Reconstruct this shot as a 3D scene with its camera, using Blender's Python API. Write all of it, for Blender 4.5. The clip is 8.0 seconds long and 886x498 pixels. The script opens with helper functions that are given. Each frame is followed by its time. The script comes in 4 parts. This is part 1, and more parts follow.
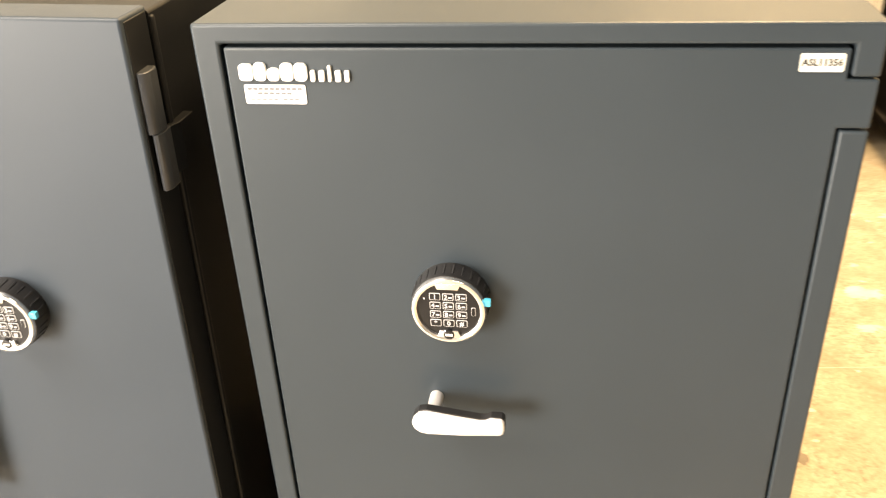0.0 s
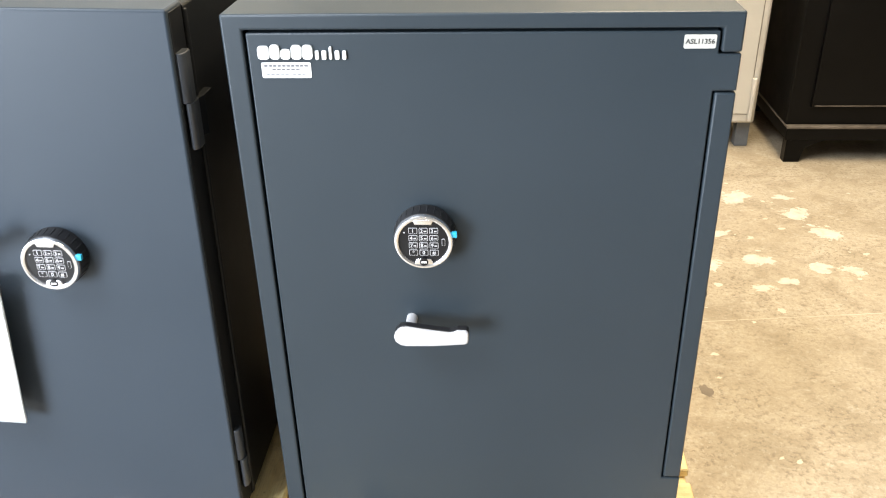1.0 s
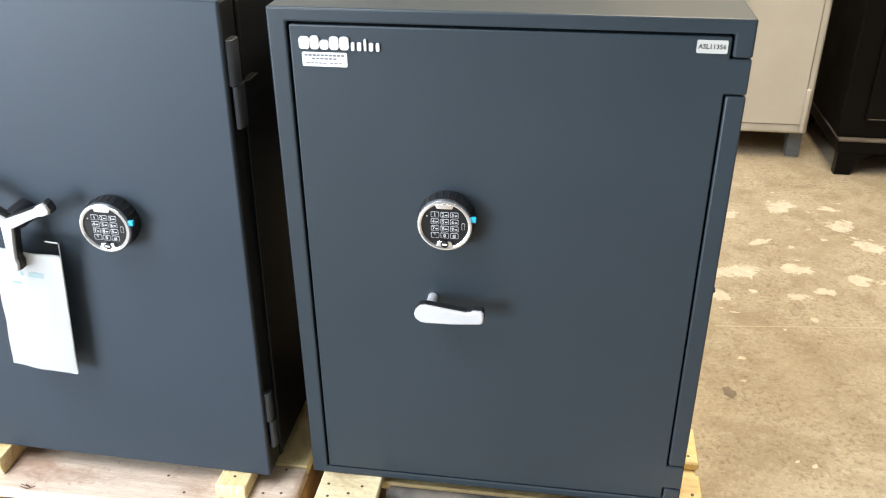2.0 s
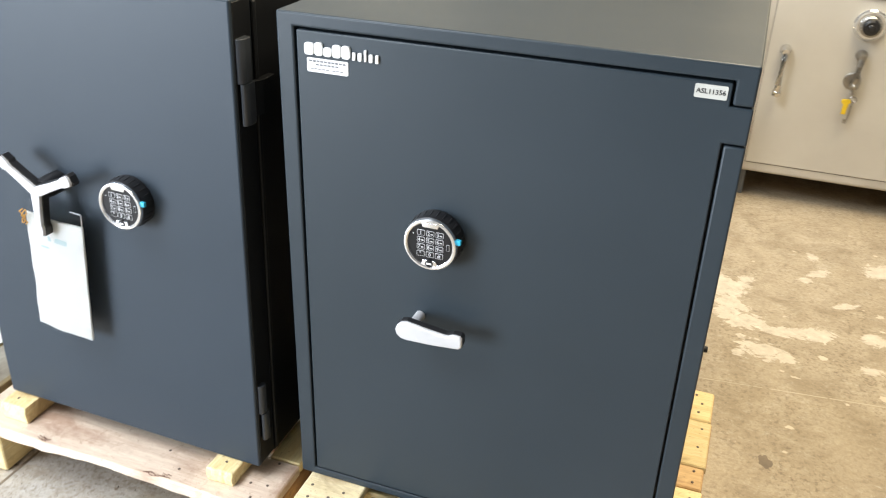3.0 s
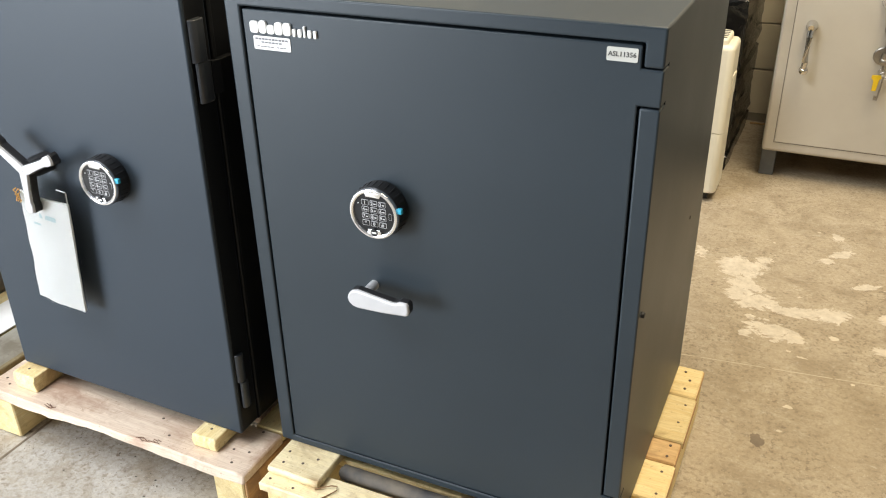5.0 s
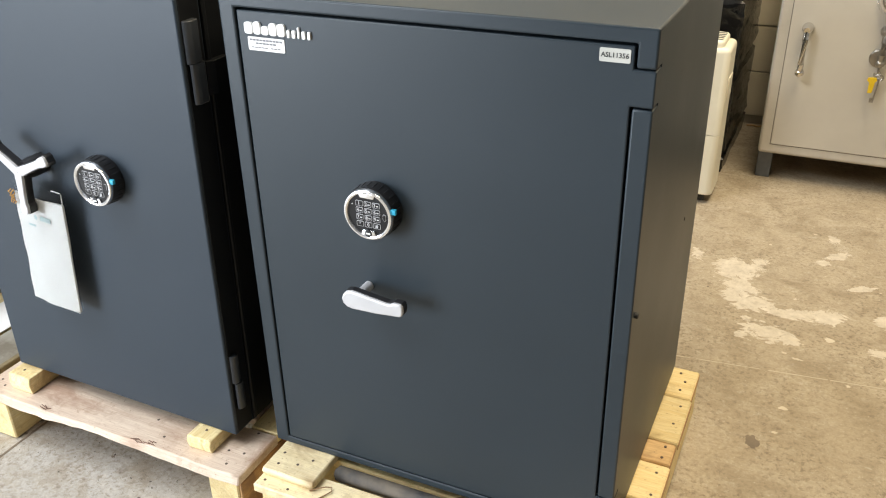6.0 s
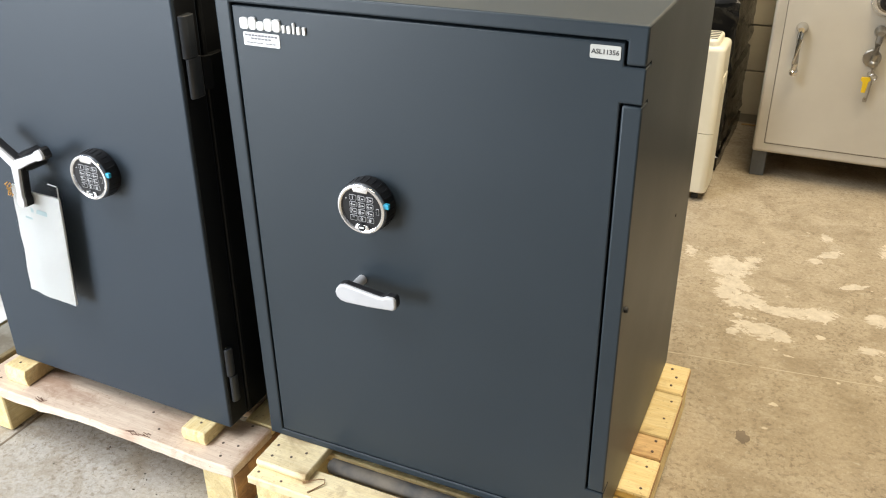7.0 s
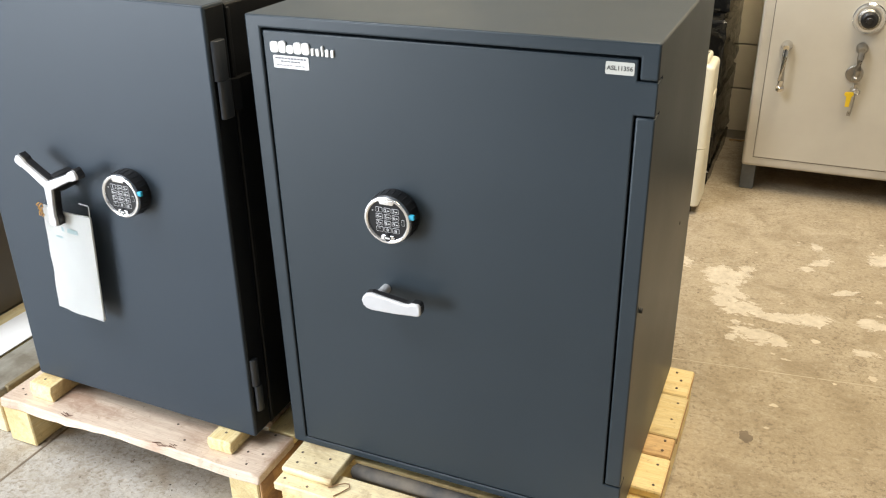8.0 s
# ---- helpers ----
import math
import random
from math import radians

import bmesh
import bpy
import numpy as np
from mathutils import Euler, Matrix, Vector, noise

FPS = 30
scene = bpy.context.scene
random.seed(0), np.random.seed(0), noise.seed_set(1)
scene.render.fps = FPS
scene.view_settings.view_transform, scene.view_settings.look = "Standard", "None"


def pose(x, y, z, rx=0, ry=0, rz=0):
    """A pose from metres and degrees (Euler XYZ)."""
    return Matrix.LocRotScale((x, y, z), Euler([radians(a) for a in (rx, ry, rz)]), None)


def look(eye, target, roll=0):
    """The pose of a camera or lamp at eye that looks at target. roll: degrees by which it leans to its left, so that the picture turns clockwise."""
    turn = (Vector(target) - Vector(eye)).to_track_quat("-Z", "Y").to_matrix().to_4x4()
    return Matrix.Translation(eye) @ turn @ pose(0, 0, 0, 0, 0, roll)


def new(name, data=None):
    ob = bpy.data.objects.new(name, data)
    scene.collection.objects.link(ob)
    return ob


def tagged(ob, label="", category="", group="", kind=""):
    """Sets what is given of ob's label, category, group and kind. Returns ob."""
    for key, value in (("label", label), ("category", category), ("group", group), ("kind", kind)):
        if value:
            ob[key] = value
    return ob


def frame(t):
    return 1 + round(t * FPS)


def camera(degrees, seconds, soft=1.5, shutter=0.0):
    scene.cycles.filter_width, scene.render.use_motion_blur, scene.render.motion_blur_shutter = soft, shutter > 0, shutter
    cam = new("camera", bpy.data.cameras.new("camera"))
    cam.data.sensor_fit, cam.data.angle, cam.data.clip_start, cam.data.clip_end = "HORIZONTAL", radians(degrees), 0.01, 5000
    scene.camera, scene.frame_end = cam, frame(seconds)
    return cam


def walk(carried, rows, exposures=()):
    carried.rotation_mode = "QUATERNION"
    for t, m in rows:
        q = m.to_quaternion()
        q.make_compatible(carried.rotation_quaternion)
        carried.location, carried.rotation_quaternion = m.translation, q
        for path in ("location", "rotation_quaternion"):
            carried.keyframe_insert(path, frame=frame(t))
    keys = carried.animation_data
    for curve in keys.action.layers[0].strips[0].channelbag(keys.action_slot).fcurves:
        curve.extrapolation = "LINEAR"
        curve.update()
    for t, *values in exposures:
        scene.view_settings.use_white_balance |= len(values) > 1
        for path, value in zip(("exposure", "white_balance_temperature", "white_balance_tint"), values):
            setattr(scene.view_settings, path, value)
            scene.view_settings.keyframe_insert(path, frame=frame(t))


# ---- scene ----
cam = camera(54.7, 8.0, 1.1, 0.35)
PATH = [
    (0, (0.409, -0.862, 1.289), (0.109, 0.856, 0.309), -2.8),
    (0.2, (0.366, -0.934, 1.287), (0.195, 0.819, 0.34), -1.8),
    (0.5, (0.372, -1.038, 1.308), (0.212, 0.712, 0.353), -1.2),
    (1, (0.378, -1.151, 1.331), (0.249, 0.601, 0.376), -1.4),
    (1.5, (0.418, -1.221, 1.333), (0.242, 0.523, 0.372), -0.9),
    (1.7, (0.434, -1.234, 1.344), (0.217, 0.507, 0.384), -0.9),
    (2.8, (0.593, -1.174, 1.351), (0.11, 0.531, 0.423), 1.8),
    (3, (0.68, -1.15, 1.352), (0.095, 0.522, 0.421), 2.0),
    (3.2, (0.756, -1.143, 1.347), (0.071, 0.486, 0.41), 1.3),
    (3.5, (0.817, -1.13, 1.342), (0.052, 0.453, 0.387), -0.3),
    (4, (0.858, -1.125, 1.34), (0.086, 0.451, 0.381), -1.6),
    (4.5, (0.887, -1.119, 1.335), (0.13, 0.471, 0.386), -1.3),
    (6, (0.91, -1.116, 1.329), (0.157, 0.485, 0.396), -1.1),
    (6.5, (0.917, -1.118, 1.329), (0.167, 0.483, 0.394), -1.0),
    (7, (0.924, -1.127, 1.33), (0.177, 0.475, 0.393), -0.7),
    (7.5, (0.93, -1.167, 1.341), (0.187, 0.447, 0.423), -0.7),
    (8, (0.898, -1.227, 1.345), (0.175, 0.412, 0.455), -1.2),
]
EXPOSURES = [(0.0, 1.06, 9500, 20), (0.2, 0.93, 8250, 16), (0.5, 0.78, 6950, 11), (1.0, 0.51, 6500, 15), (1.5, 0.19, 6350, 14), (3.0, 0.12, 6500, 14), (4.5, -0.09, 6700, 14), (6.0, -0.17, 6650, 14), (8.0, -0.10, 6650, 14)]
walk(cam, [(t, look(eye, target, roll)) for t, eye, target, roll in PATH], EXPOSURES)

# ---- world and lights ----
world = bpy.data.worlds.new("sky")
scene.world = world
world.use_nodes = True
wn = world.node_tree
sky = wn.nodes.new("ShaderNodeTexSky")
sky.sky_type = "NISHITA"
sky.sun_disc = False
sky.sun_elevation, sky.sun_rotation = radians(40), radians(200)
wn.nodes["Background"].inputs[1].default_value = 0.1
wn.links.new(sky.outputs[0], wn.nodes["Background"].inputs[0])


def area_lamp(name, m, w, h, watts, colour):
    data = bpy.data.lights.new(name, "AREA")
    data.shape, data.size, data.size_y, data.energy, data.color = "RECTANGLE", w, h, watts, colour
    ob = new(name, data)
    ob.matrix_world = m
    return ob


# daylight in the roller door opening, and two unseen fills overhead
area_lamp("daylight_opening", look((-4.85, -5.75, 1.48), (-3.0, 0, 1.15)), 3.3, 2.9, 985, (0.80, 0.91, 1.0))
# added cool fill from above that brightens floor and pallets
area_lamp("roof_skylight", look((-1.5, -1.4, 3.86), (-1.5, -1.4, 0)), 1.6, 2.6, 222, (0.88, 0.95, 1.0))
# added warm fill over the back right, its source unseen
area_lamp("tube_light", look((1.35, 1.25, 3.62), (1.35, 1.25, 0)), 1.2, 2.4, 172, (1.0, 0.88, 0.63))


# ---- materials ----
def nodes_of(name):
    mt = bpy.data.materials.new(name)
    mt.use_nodes = True
    nt = mt.node_tree
    return mt, nt, nt.nodes["Principled BSDF"]


def link(nt, a, b):
    nt.links.new(a, b)


def mixer(nt, fac, a, b, mode="MIX"):
    n = nt.nodes.new("ShaderNodeMix")
    n.data_type, n.blend_type = "RGBA", mode
    for sock, v in ((n.inputs[0], fac), (n.inputs[6], a), (n.inputs[7], b)):
        if hasattr(v, "is_output"):
            link(nt, v, sock)
        else:
            sock.default_value = v if isinstance(v, (int, float)) else (*v, 1)
    return n.outputs[2]


def ramp(nt, fac, lo, hi, a=0.0, b=1.0):
    n = nt.nodes.new("ShaderNodeMapRange")
    for k, v in ((1, lo), (2, hi), (3, a), (4, b)):
        n.inputs[k].default_value = v
    link(nt, fac, n.inputs[0])
    return n.outputs[0]


def coords(nt, scale=(1, 1, 1), turn=0.0):
    tc = nt.nodes.new("ShaderNodeTexCoord")
    mp = nt.nodes.new("ShaderNodeMapping")
    mp.inputs["Scale"].default_value = scale
    mp.inputs["Rotation"].default_value = (0, 0, turn)
    link(nt, tc.outputs["Object"], mp.inputs[0])
    return mp.outputs[0]


def grain(nt, vec, scale, detail=4.0, rough=0.55, warp=0.0):
    n = nt.nodes.new("ShaderNodeTexNoise")
    n.inputs["Scale"].default_value, n.inputs["Detail"].default_value = scale, detail
    n.inputs["Roughness"].default_value, n.inputs["Distortion"].default_value = rough, warp
    link(nt, vec, n.inputs["Vector"])
    return n.outputs[0]


def bump(nt, bsdf, height, strength, distance):
    n = nt.nodes.new("ShaderNodeBump")
    n.inputs["Strength"].default_value, n.inputs["Distance"].default_value = strength, distance
    link(nt, height, n.inputs["Height"])
    link(nt, n.outputs[0], bsdf.inputs["Normal"])


def surface(name, a, b, rough=0.5, spread=0.1, metal=0.0, scale=6.0, fine=300.0, relief=0.15, depth=0.0004, coat=0.0, spec=0.5):
    """Paint, plastic or metal: two colours mixed at a large scale, gloss varied, a fine relief."""
    mt, nt, bs = nodes_of(name)
    v = coords(nt)
    big = grain(nt, v, scale, 5)
    small = grain(nt, v, fine, 2)
    link(nt, mixer(nt, ramp(nt, big, 0.3, 0.7), a, b), bs.inputs["Base Color"])
    link(nt, ramp(nt, big, 0.3, 0.7, rough - spread / 2, rough + spread / 2), bs.inputs["Roughness"])
    bs.inputs["Metallic"].default_value = metal
    bs.inputs["Coat Weight"].default_value = coat
    bs.inputs["Specular IOR Level"].default_value = spec
    bump(nt, bs, small, relief, depth)
    return mt


def wood(name, a, b, dark, along="x", rough=0.65, marks=()):
    mt, nt, bs = nodes_of(name)
    sc = {"x": (1.2, 14, 14), "y": (14, 1.2, 14), "z": (14, 14, 1.2)}[along]
    oi = nt.nodes.new("ShaderNodeObjectInfo")
    add = nt.nodes.new("ShaderNodeVectorMath")
    add.operation = "ADD"
    v = coords(nt, sc)
    far = nt.nodes.new("ShaderNodeMath")
    far.operation = "MULTIPLY"
    far.inputs[1].default_value = 37.0
    link(nt, oi.outputs["Random"], far.inputs[0])
    link(nt, v, add.inputs[0])
    link(nt, far.outputs[0], add.inputs[1])
    rings = grain(nt, add.outputs[0], 5.0, 6, 0.6, 1.2)
    fibre = grain(nt, add.outputs[0], 28.0, 3)
    stain = grain(nt, coords(nt), 9.0, 5, 0.65, 0.5)
    dirt = grain(nt, coords(nt), 3.2, 6, 0.7, 0.3)
    cell = nt.nodes.new("ShaderNodeTexVoronoi")
    cell.inputs["Scale"].default_value = 7.0
    link(nt, coords(nt, {"x": (0.6, 1.3, 1.3), "y": (1.3, 0.6, 1.3), "z": (1.3, 1.3, 0.6)}[along]), cell.inputs["Vector"])
    c = mixer(nt, ramp(nt, rings, 0.35, 0.65), a, b)
    c = mixer(nt, ramp(nt, fibre, 0.45, 0.75, 0, 0.35), c, dark)
    c = mixer(nt, ramp(nt, stain, 0.54, 0.68, 0, 0.7), c, dark)
    c = mixer(nt, ramp(nt, dirt, 0.51, 0.68, 0, 0.62), c, dark)
    c = mixer(nt, ramp(nt, cell.outputs["Distance"], 0.04, 0.13, 0.9, 0), c, dark)
    pores = grain(nt, coords(nt), 130.0, 3, 0.7)
    c = mixer(nt, ramp(nt, pores, 0.62, 0.70, 0, 0.55), c, dark)
    for mx, my, rx, ry, amount in marks:
        # a brown weather stain with a ragged edge
        where = nt.nodes.new("ShaderNodeMapping")
        where.inputs["Location"].default_value = (-mx / rx, -my / ry, 0)
        where.inputs["Scale"].default_value = (1 / rx, 1 / ry, 0)
        tc = nt.nodes.new("ShaderNodeTexCoord")
        link(nt, tc.outputs["Object"], where.inputs[0])
        away = nt.nodes.new("ShaderNodeVectorMath")
        away.operation = "LENGTH"
        link(nt, where.outputs[0], away.inputs[0])
        rag = nt.nodes.new("ShaderNodeMath")
        rag.operation = "MULTIPLY_ADD"
        rag.inputs[1].default_value = 3.0
        link(nt, grain(nt, coords(nt), 22.0, 6, 0.65, 0.6), rag.inputs[0])
        link(nt, away.outputs["Value"], rag.inputs[2])
        c = mixer(nt, ramp(nt, rag.outputs[0], 1.5, 2.5, amount, 0), c, dark)
    tint = nt.nodes.new("ShaderNodeHueSaturation")
    link(nt, ramp(nt, oi.outputs["Random"], 0, 1, 0.85, 1.12), tint.inputs["Value"])
    link(nt, c, tint.inputs["Color"])
    link(nt, tint.outputs[0], bs.inputs["Base Color"])
    bs.inputs["Roughness"].default_value = rough
    bump(nt, bs, fibre, 0.35, 0.001)
    return mt


SAFE_PAINT = surface("safe_paint", (0.0216, 0.0308, 0.0384), (0.0246, 0.0344, 0.0428), 0.40, 0.06, 0.0, 3.0, 700.0, 0.20, 0.0003, spec=0.30)
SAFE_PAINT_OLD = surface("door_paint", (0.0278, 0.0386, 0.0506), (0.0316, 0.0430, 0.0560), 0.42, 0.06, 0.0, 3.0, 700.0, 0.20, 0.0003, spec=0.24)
# brown stands in for the warm light on the far safe's side
WARM_LIT_PAINT = surface("warm_lit_paint", (0.075, 0.062, 0.048), (0.095, 0.080, 0.062), 0.45, 0.08, 0.0, 3.0, 700.0, 0.25, 0.0003)
HINGE_PAINT = surface("hinge_paint", (0.026, 0.030, 0.036), (0.034, 0.038, 0.044), 0.38, 0.1, 0.0, 20.0, spec=0.45)
# near-black: shade of the gap between the safes, put into the colour
GAP_SHADE_BLACK = surface("gap_shade_black", (0.0055, 0.0060, 0.0068), (0.0080, 0.0085, 0.0095), 0.5, 0.1, 0.0, 3.0, 700.0, 0.20, 0.0003, spec=0.25)
BLACK_PLASTIC = surface("black_plastic", (0.010, 0.010, 0.011), (0.016, 0.016, 0.017), 0.35, 0.1, 0.0, 30.0)
KEY_FACE = surface("key_face", (0.006, 0.006, 0.007), (0.010, 0.010, 0.011), 0.35, 0.1, spec=0.3)
CHROME = surface("chrome", (0.78, 0.79, 0.81), (0.86, 0.87, 0.89), 0.17, 0.10, 0.95, 25.0, 200.0, 0.04)
MIRROR = surface("mirror_chrome", (0.62, 0.61, 0.59), (0.74, 0.73, 0.71), 0.12, 0.08, 1.0, 25.0, 200.0, 0.04)
SILVER = surface("satin_silver", (0.50, 0.50, 0.51), (0.56, 0.56, 0.57), 0.45, 0.1, 0.25, 30.0, 400.0, 0.06)
WHITE_PRINT = surface("white_print", (0.75, 0.75, 0.73), (0.82, 0.82, 0.80), 0.45, 0.1)
GREY_PRINT = surface("grey_print", (0.11, 0.11, 0.12), (0.17, 0.17, 0.18), 0.5)
KEY_PRINT = surface("key_print", (0.44, 0.44, 0.45), (0.54, 0.54, 0.55), 0.4)
DARK_PRINT = surface("dark_print", (0.02, 0.02, 0.02), (0.03, 0.03, 0.03), 0.5)
TEAL_PRINT = surface("teal_print", (0.52, 0.66, 0.66), (0.60, 0.72, 0.72), 0.5)
TAG_FILM = surface("tag_film", (0.52, 0.52, 0.48), (0.60, 0.60, 0.56), 0.35, 0.1, 0.2)
BLUE_TAPE = surface("blue_tape", (0.02, 0.36, 0.55), (0.03, 0.42, 0.62), 0.35)
PAPER = surface("paper", (0.82, 0.80, 0.77), (0.86, 0.85, 0.82), 0.6, 0.1, 0.0, 14.0, 90.0, 0.2, 0.002)
AMBER = surface("amber_band", (0.55, 0.26, 0.03), (0.65, 0.33, 0.05), 0.4)
YELLOW = surface("yellow_plastic", (0.75, 0.48, 0.01), (0.8, 0.54, 0.02), 0.35)
CREAM_PAINT = surface("cream_paint", (0.49, 0.455, 0.39), (0.55, 0.515, 0.44), 0.38, 0.12, 0.0, 5.0, 120.0, 0.12)
CREAM_EDGE = surface("cream_edge", (0.45, 0.415, 0.35), (0.53, 0.49, 0.42), 0.4, 0.12, 0.0, 9.0)
LEG_PAINT = surface("leg_paint", (0.10, 0.11, 0.12), (0.15, 0.16, 0.17), 0.5, 0.1, 0.0, 20.0)
IVORY = surface("ivory_plastic", (0.78, 0.74, 0.59), (0.84, 0.80, 0.66), 0.4, 0.1, 0.0, 8.0)
BLACK_LACQUER = surface("black_lacquer", (0.0022, 0.0020, 0.0018), (0.0042, 0.0038, 0.0034), 0.40, 0.15, 0.0, 6.0, spec=0.12)
WORN_RAIL = surface("worn_rail", (0.05, 0.042, 0.034), (0.16, 0.13, 0.10), 0.45, 0.2, 0.0, 14.0)
STEEL = surface("old_steel", (0.30, 0.28, 0.25), (0.42, 0.40, 0.36), 0.35, 0.2, 0.9, 40.0)
WRAP = surface("stretch_wrap", (0.004, 0.004, 0.0045), (0.008, 0.008, 0.008), 0.16, 0.12, 0.0, 12.0, 40.0, 0.5, 0.004)
BAR_RUBBER = surface("bar_rubber", (0.035, 0.034, 0.034), (0.16, 0.13, 0.095), 0.75, 0.1, 0.0, 16.0)
RUBBER = surface("rubber", (0.02, 0.02, 0.02), (0.03, 0.03, 0.03), 0.7)
NAIL = surface("nail_head", (0.09, 0.06, 0.045), (0.14, 0.10, 0.075), 0.6, 0.1, 0.3)
BARK = surface("bark", (0.10, 0.045, 0.028), (0.20, 0.10, 0.06), 0.7, 0.1, 0.0, 60.0)
GRIT = surface("grit", (0.07, 0.06, 0.05), (0.17, 0.14, 0.11), 0.8, 0.1, 0.0, 50.0)
PLASTER = surface("wall_paint", (0.26, 0.25, 0.23), (0.32, 0.31, 0.28), 0.7, 0.1, 0.0, 1.5, 60.0, 0.2, 0.002)
CEILING = surface("ceiling_paint", (0.26, 0.25, 0.23), (0.30, 0.29, 0.27), 0.8, 0.1, 0.0, 1.0, 60.0, 0.2, 0.002)
BLOCK = surface("block_paint", (0.70, 0.62, 0.46), (0.78, 0.70, 0.53), 0.6, 0.15, 0.0, 7.0, 160.0, 0.6, 0.003)
MORTAR = surface("mortar", (0.40, 0.36, 0.28), (0.50, 0.45, 0.36), 0.85, 0.1, 0.0, 12.0, 150.0, 0.6, 0.003)
PINE = wood("pine_x", (0.86, 0.72, 0.40), (0.78, 0.60, 0.28), (0.40, 0.26, 0.11), "x")
PINE_Y = wood("pine_y", (0.86, 0.72, 0.40), (0.78, 0.60, 0.28), (0.40, 0.26, 0.11), "y")
PINE_PALE = wood("pine_pale", (0.86, 0.74, 0.47), (0.78, 0.64, 0.37), (0.36, 0.23, 0.11), "x", marks=((0.125, -0.080, 0.022, 0.018, 0.7), (0.060, 0.0, 0.05, 0.012, 0.5), (0.30, -0.05, 0.06, 0.01, 0.5)))
PINK_WOOD = wood("pink_wood", (0.77, 0.635, 0.50), (0.66, 0.505, 0.385), (0.36, 0.215, 0.14), "x", marks=((-0.50, -0.052, 0.11, 0.030, 0.85), (-0.60, -0.06, 0.05, 0.03, 0.4), (-0.22, -0.06, 0.07, 0.03, 0.4), (-0.035, -0.03, 0.02, 0.08, 0.7), (-0.30, -0.105, 0.035, 0.012, 0.6), (-0.56, -0.100, 0.02, 0.010, 0.5)))
BROWN_WOOD = wood("brown_wood", (0.34, 0.20, 0.09), (0.26, 0.14, 0.06), (0.12, 0.06, 0.03), "y")
BARK_SHADE_SIDE = wood("bark_shade_side", (0.58, 0.34, 0.14), (0.42, 0.22, 0.09), (0.16, 0.08, 0.04), "y", marks=((-0.03, -0.06, 0.02, 0.05, 0.8), (-0.03, 0.05, 0.02, 0.06, 0.6)))
PINE_BROWN = wood("pine_brown", (0.70, 0.49, 0.24), (0.52, 0.32, 0.14), (0.30, 0.17, 0.08), "x")
OLIVE_WOOD = wood("olive_wood", (0.30, 0.23, 0.12), (0.24, 0.18, 0.09), (0.12, 0.09, 0.04), "y")
GREY_WOOD = wood("grey_wood", (0.38, 0.36, 0.30), (0.32, 0.30, 0.24), (0.16, 0.13, 0.09), "y")


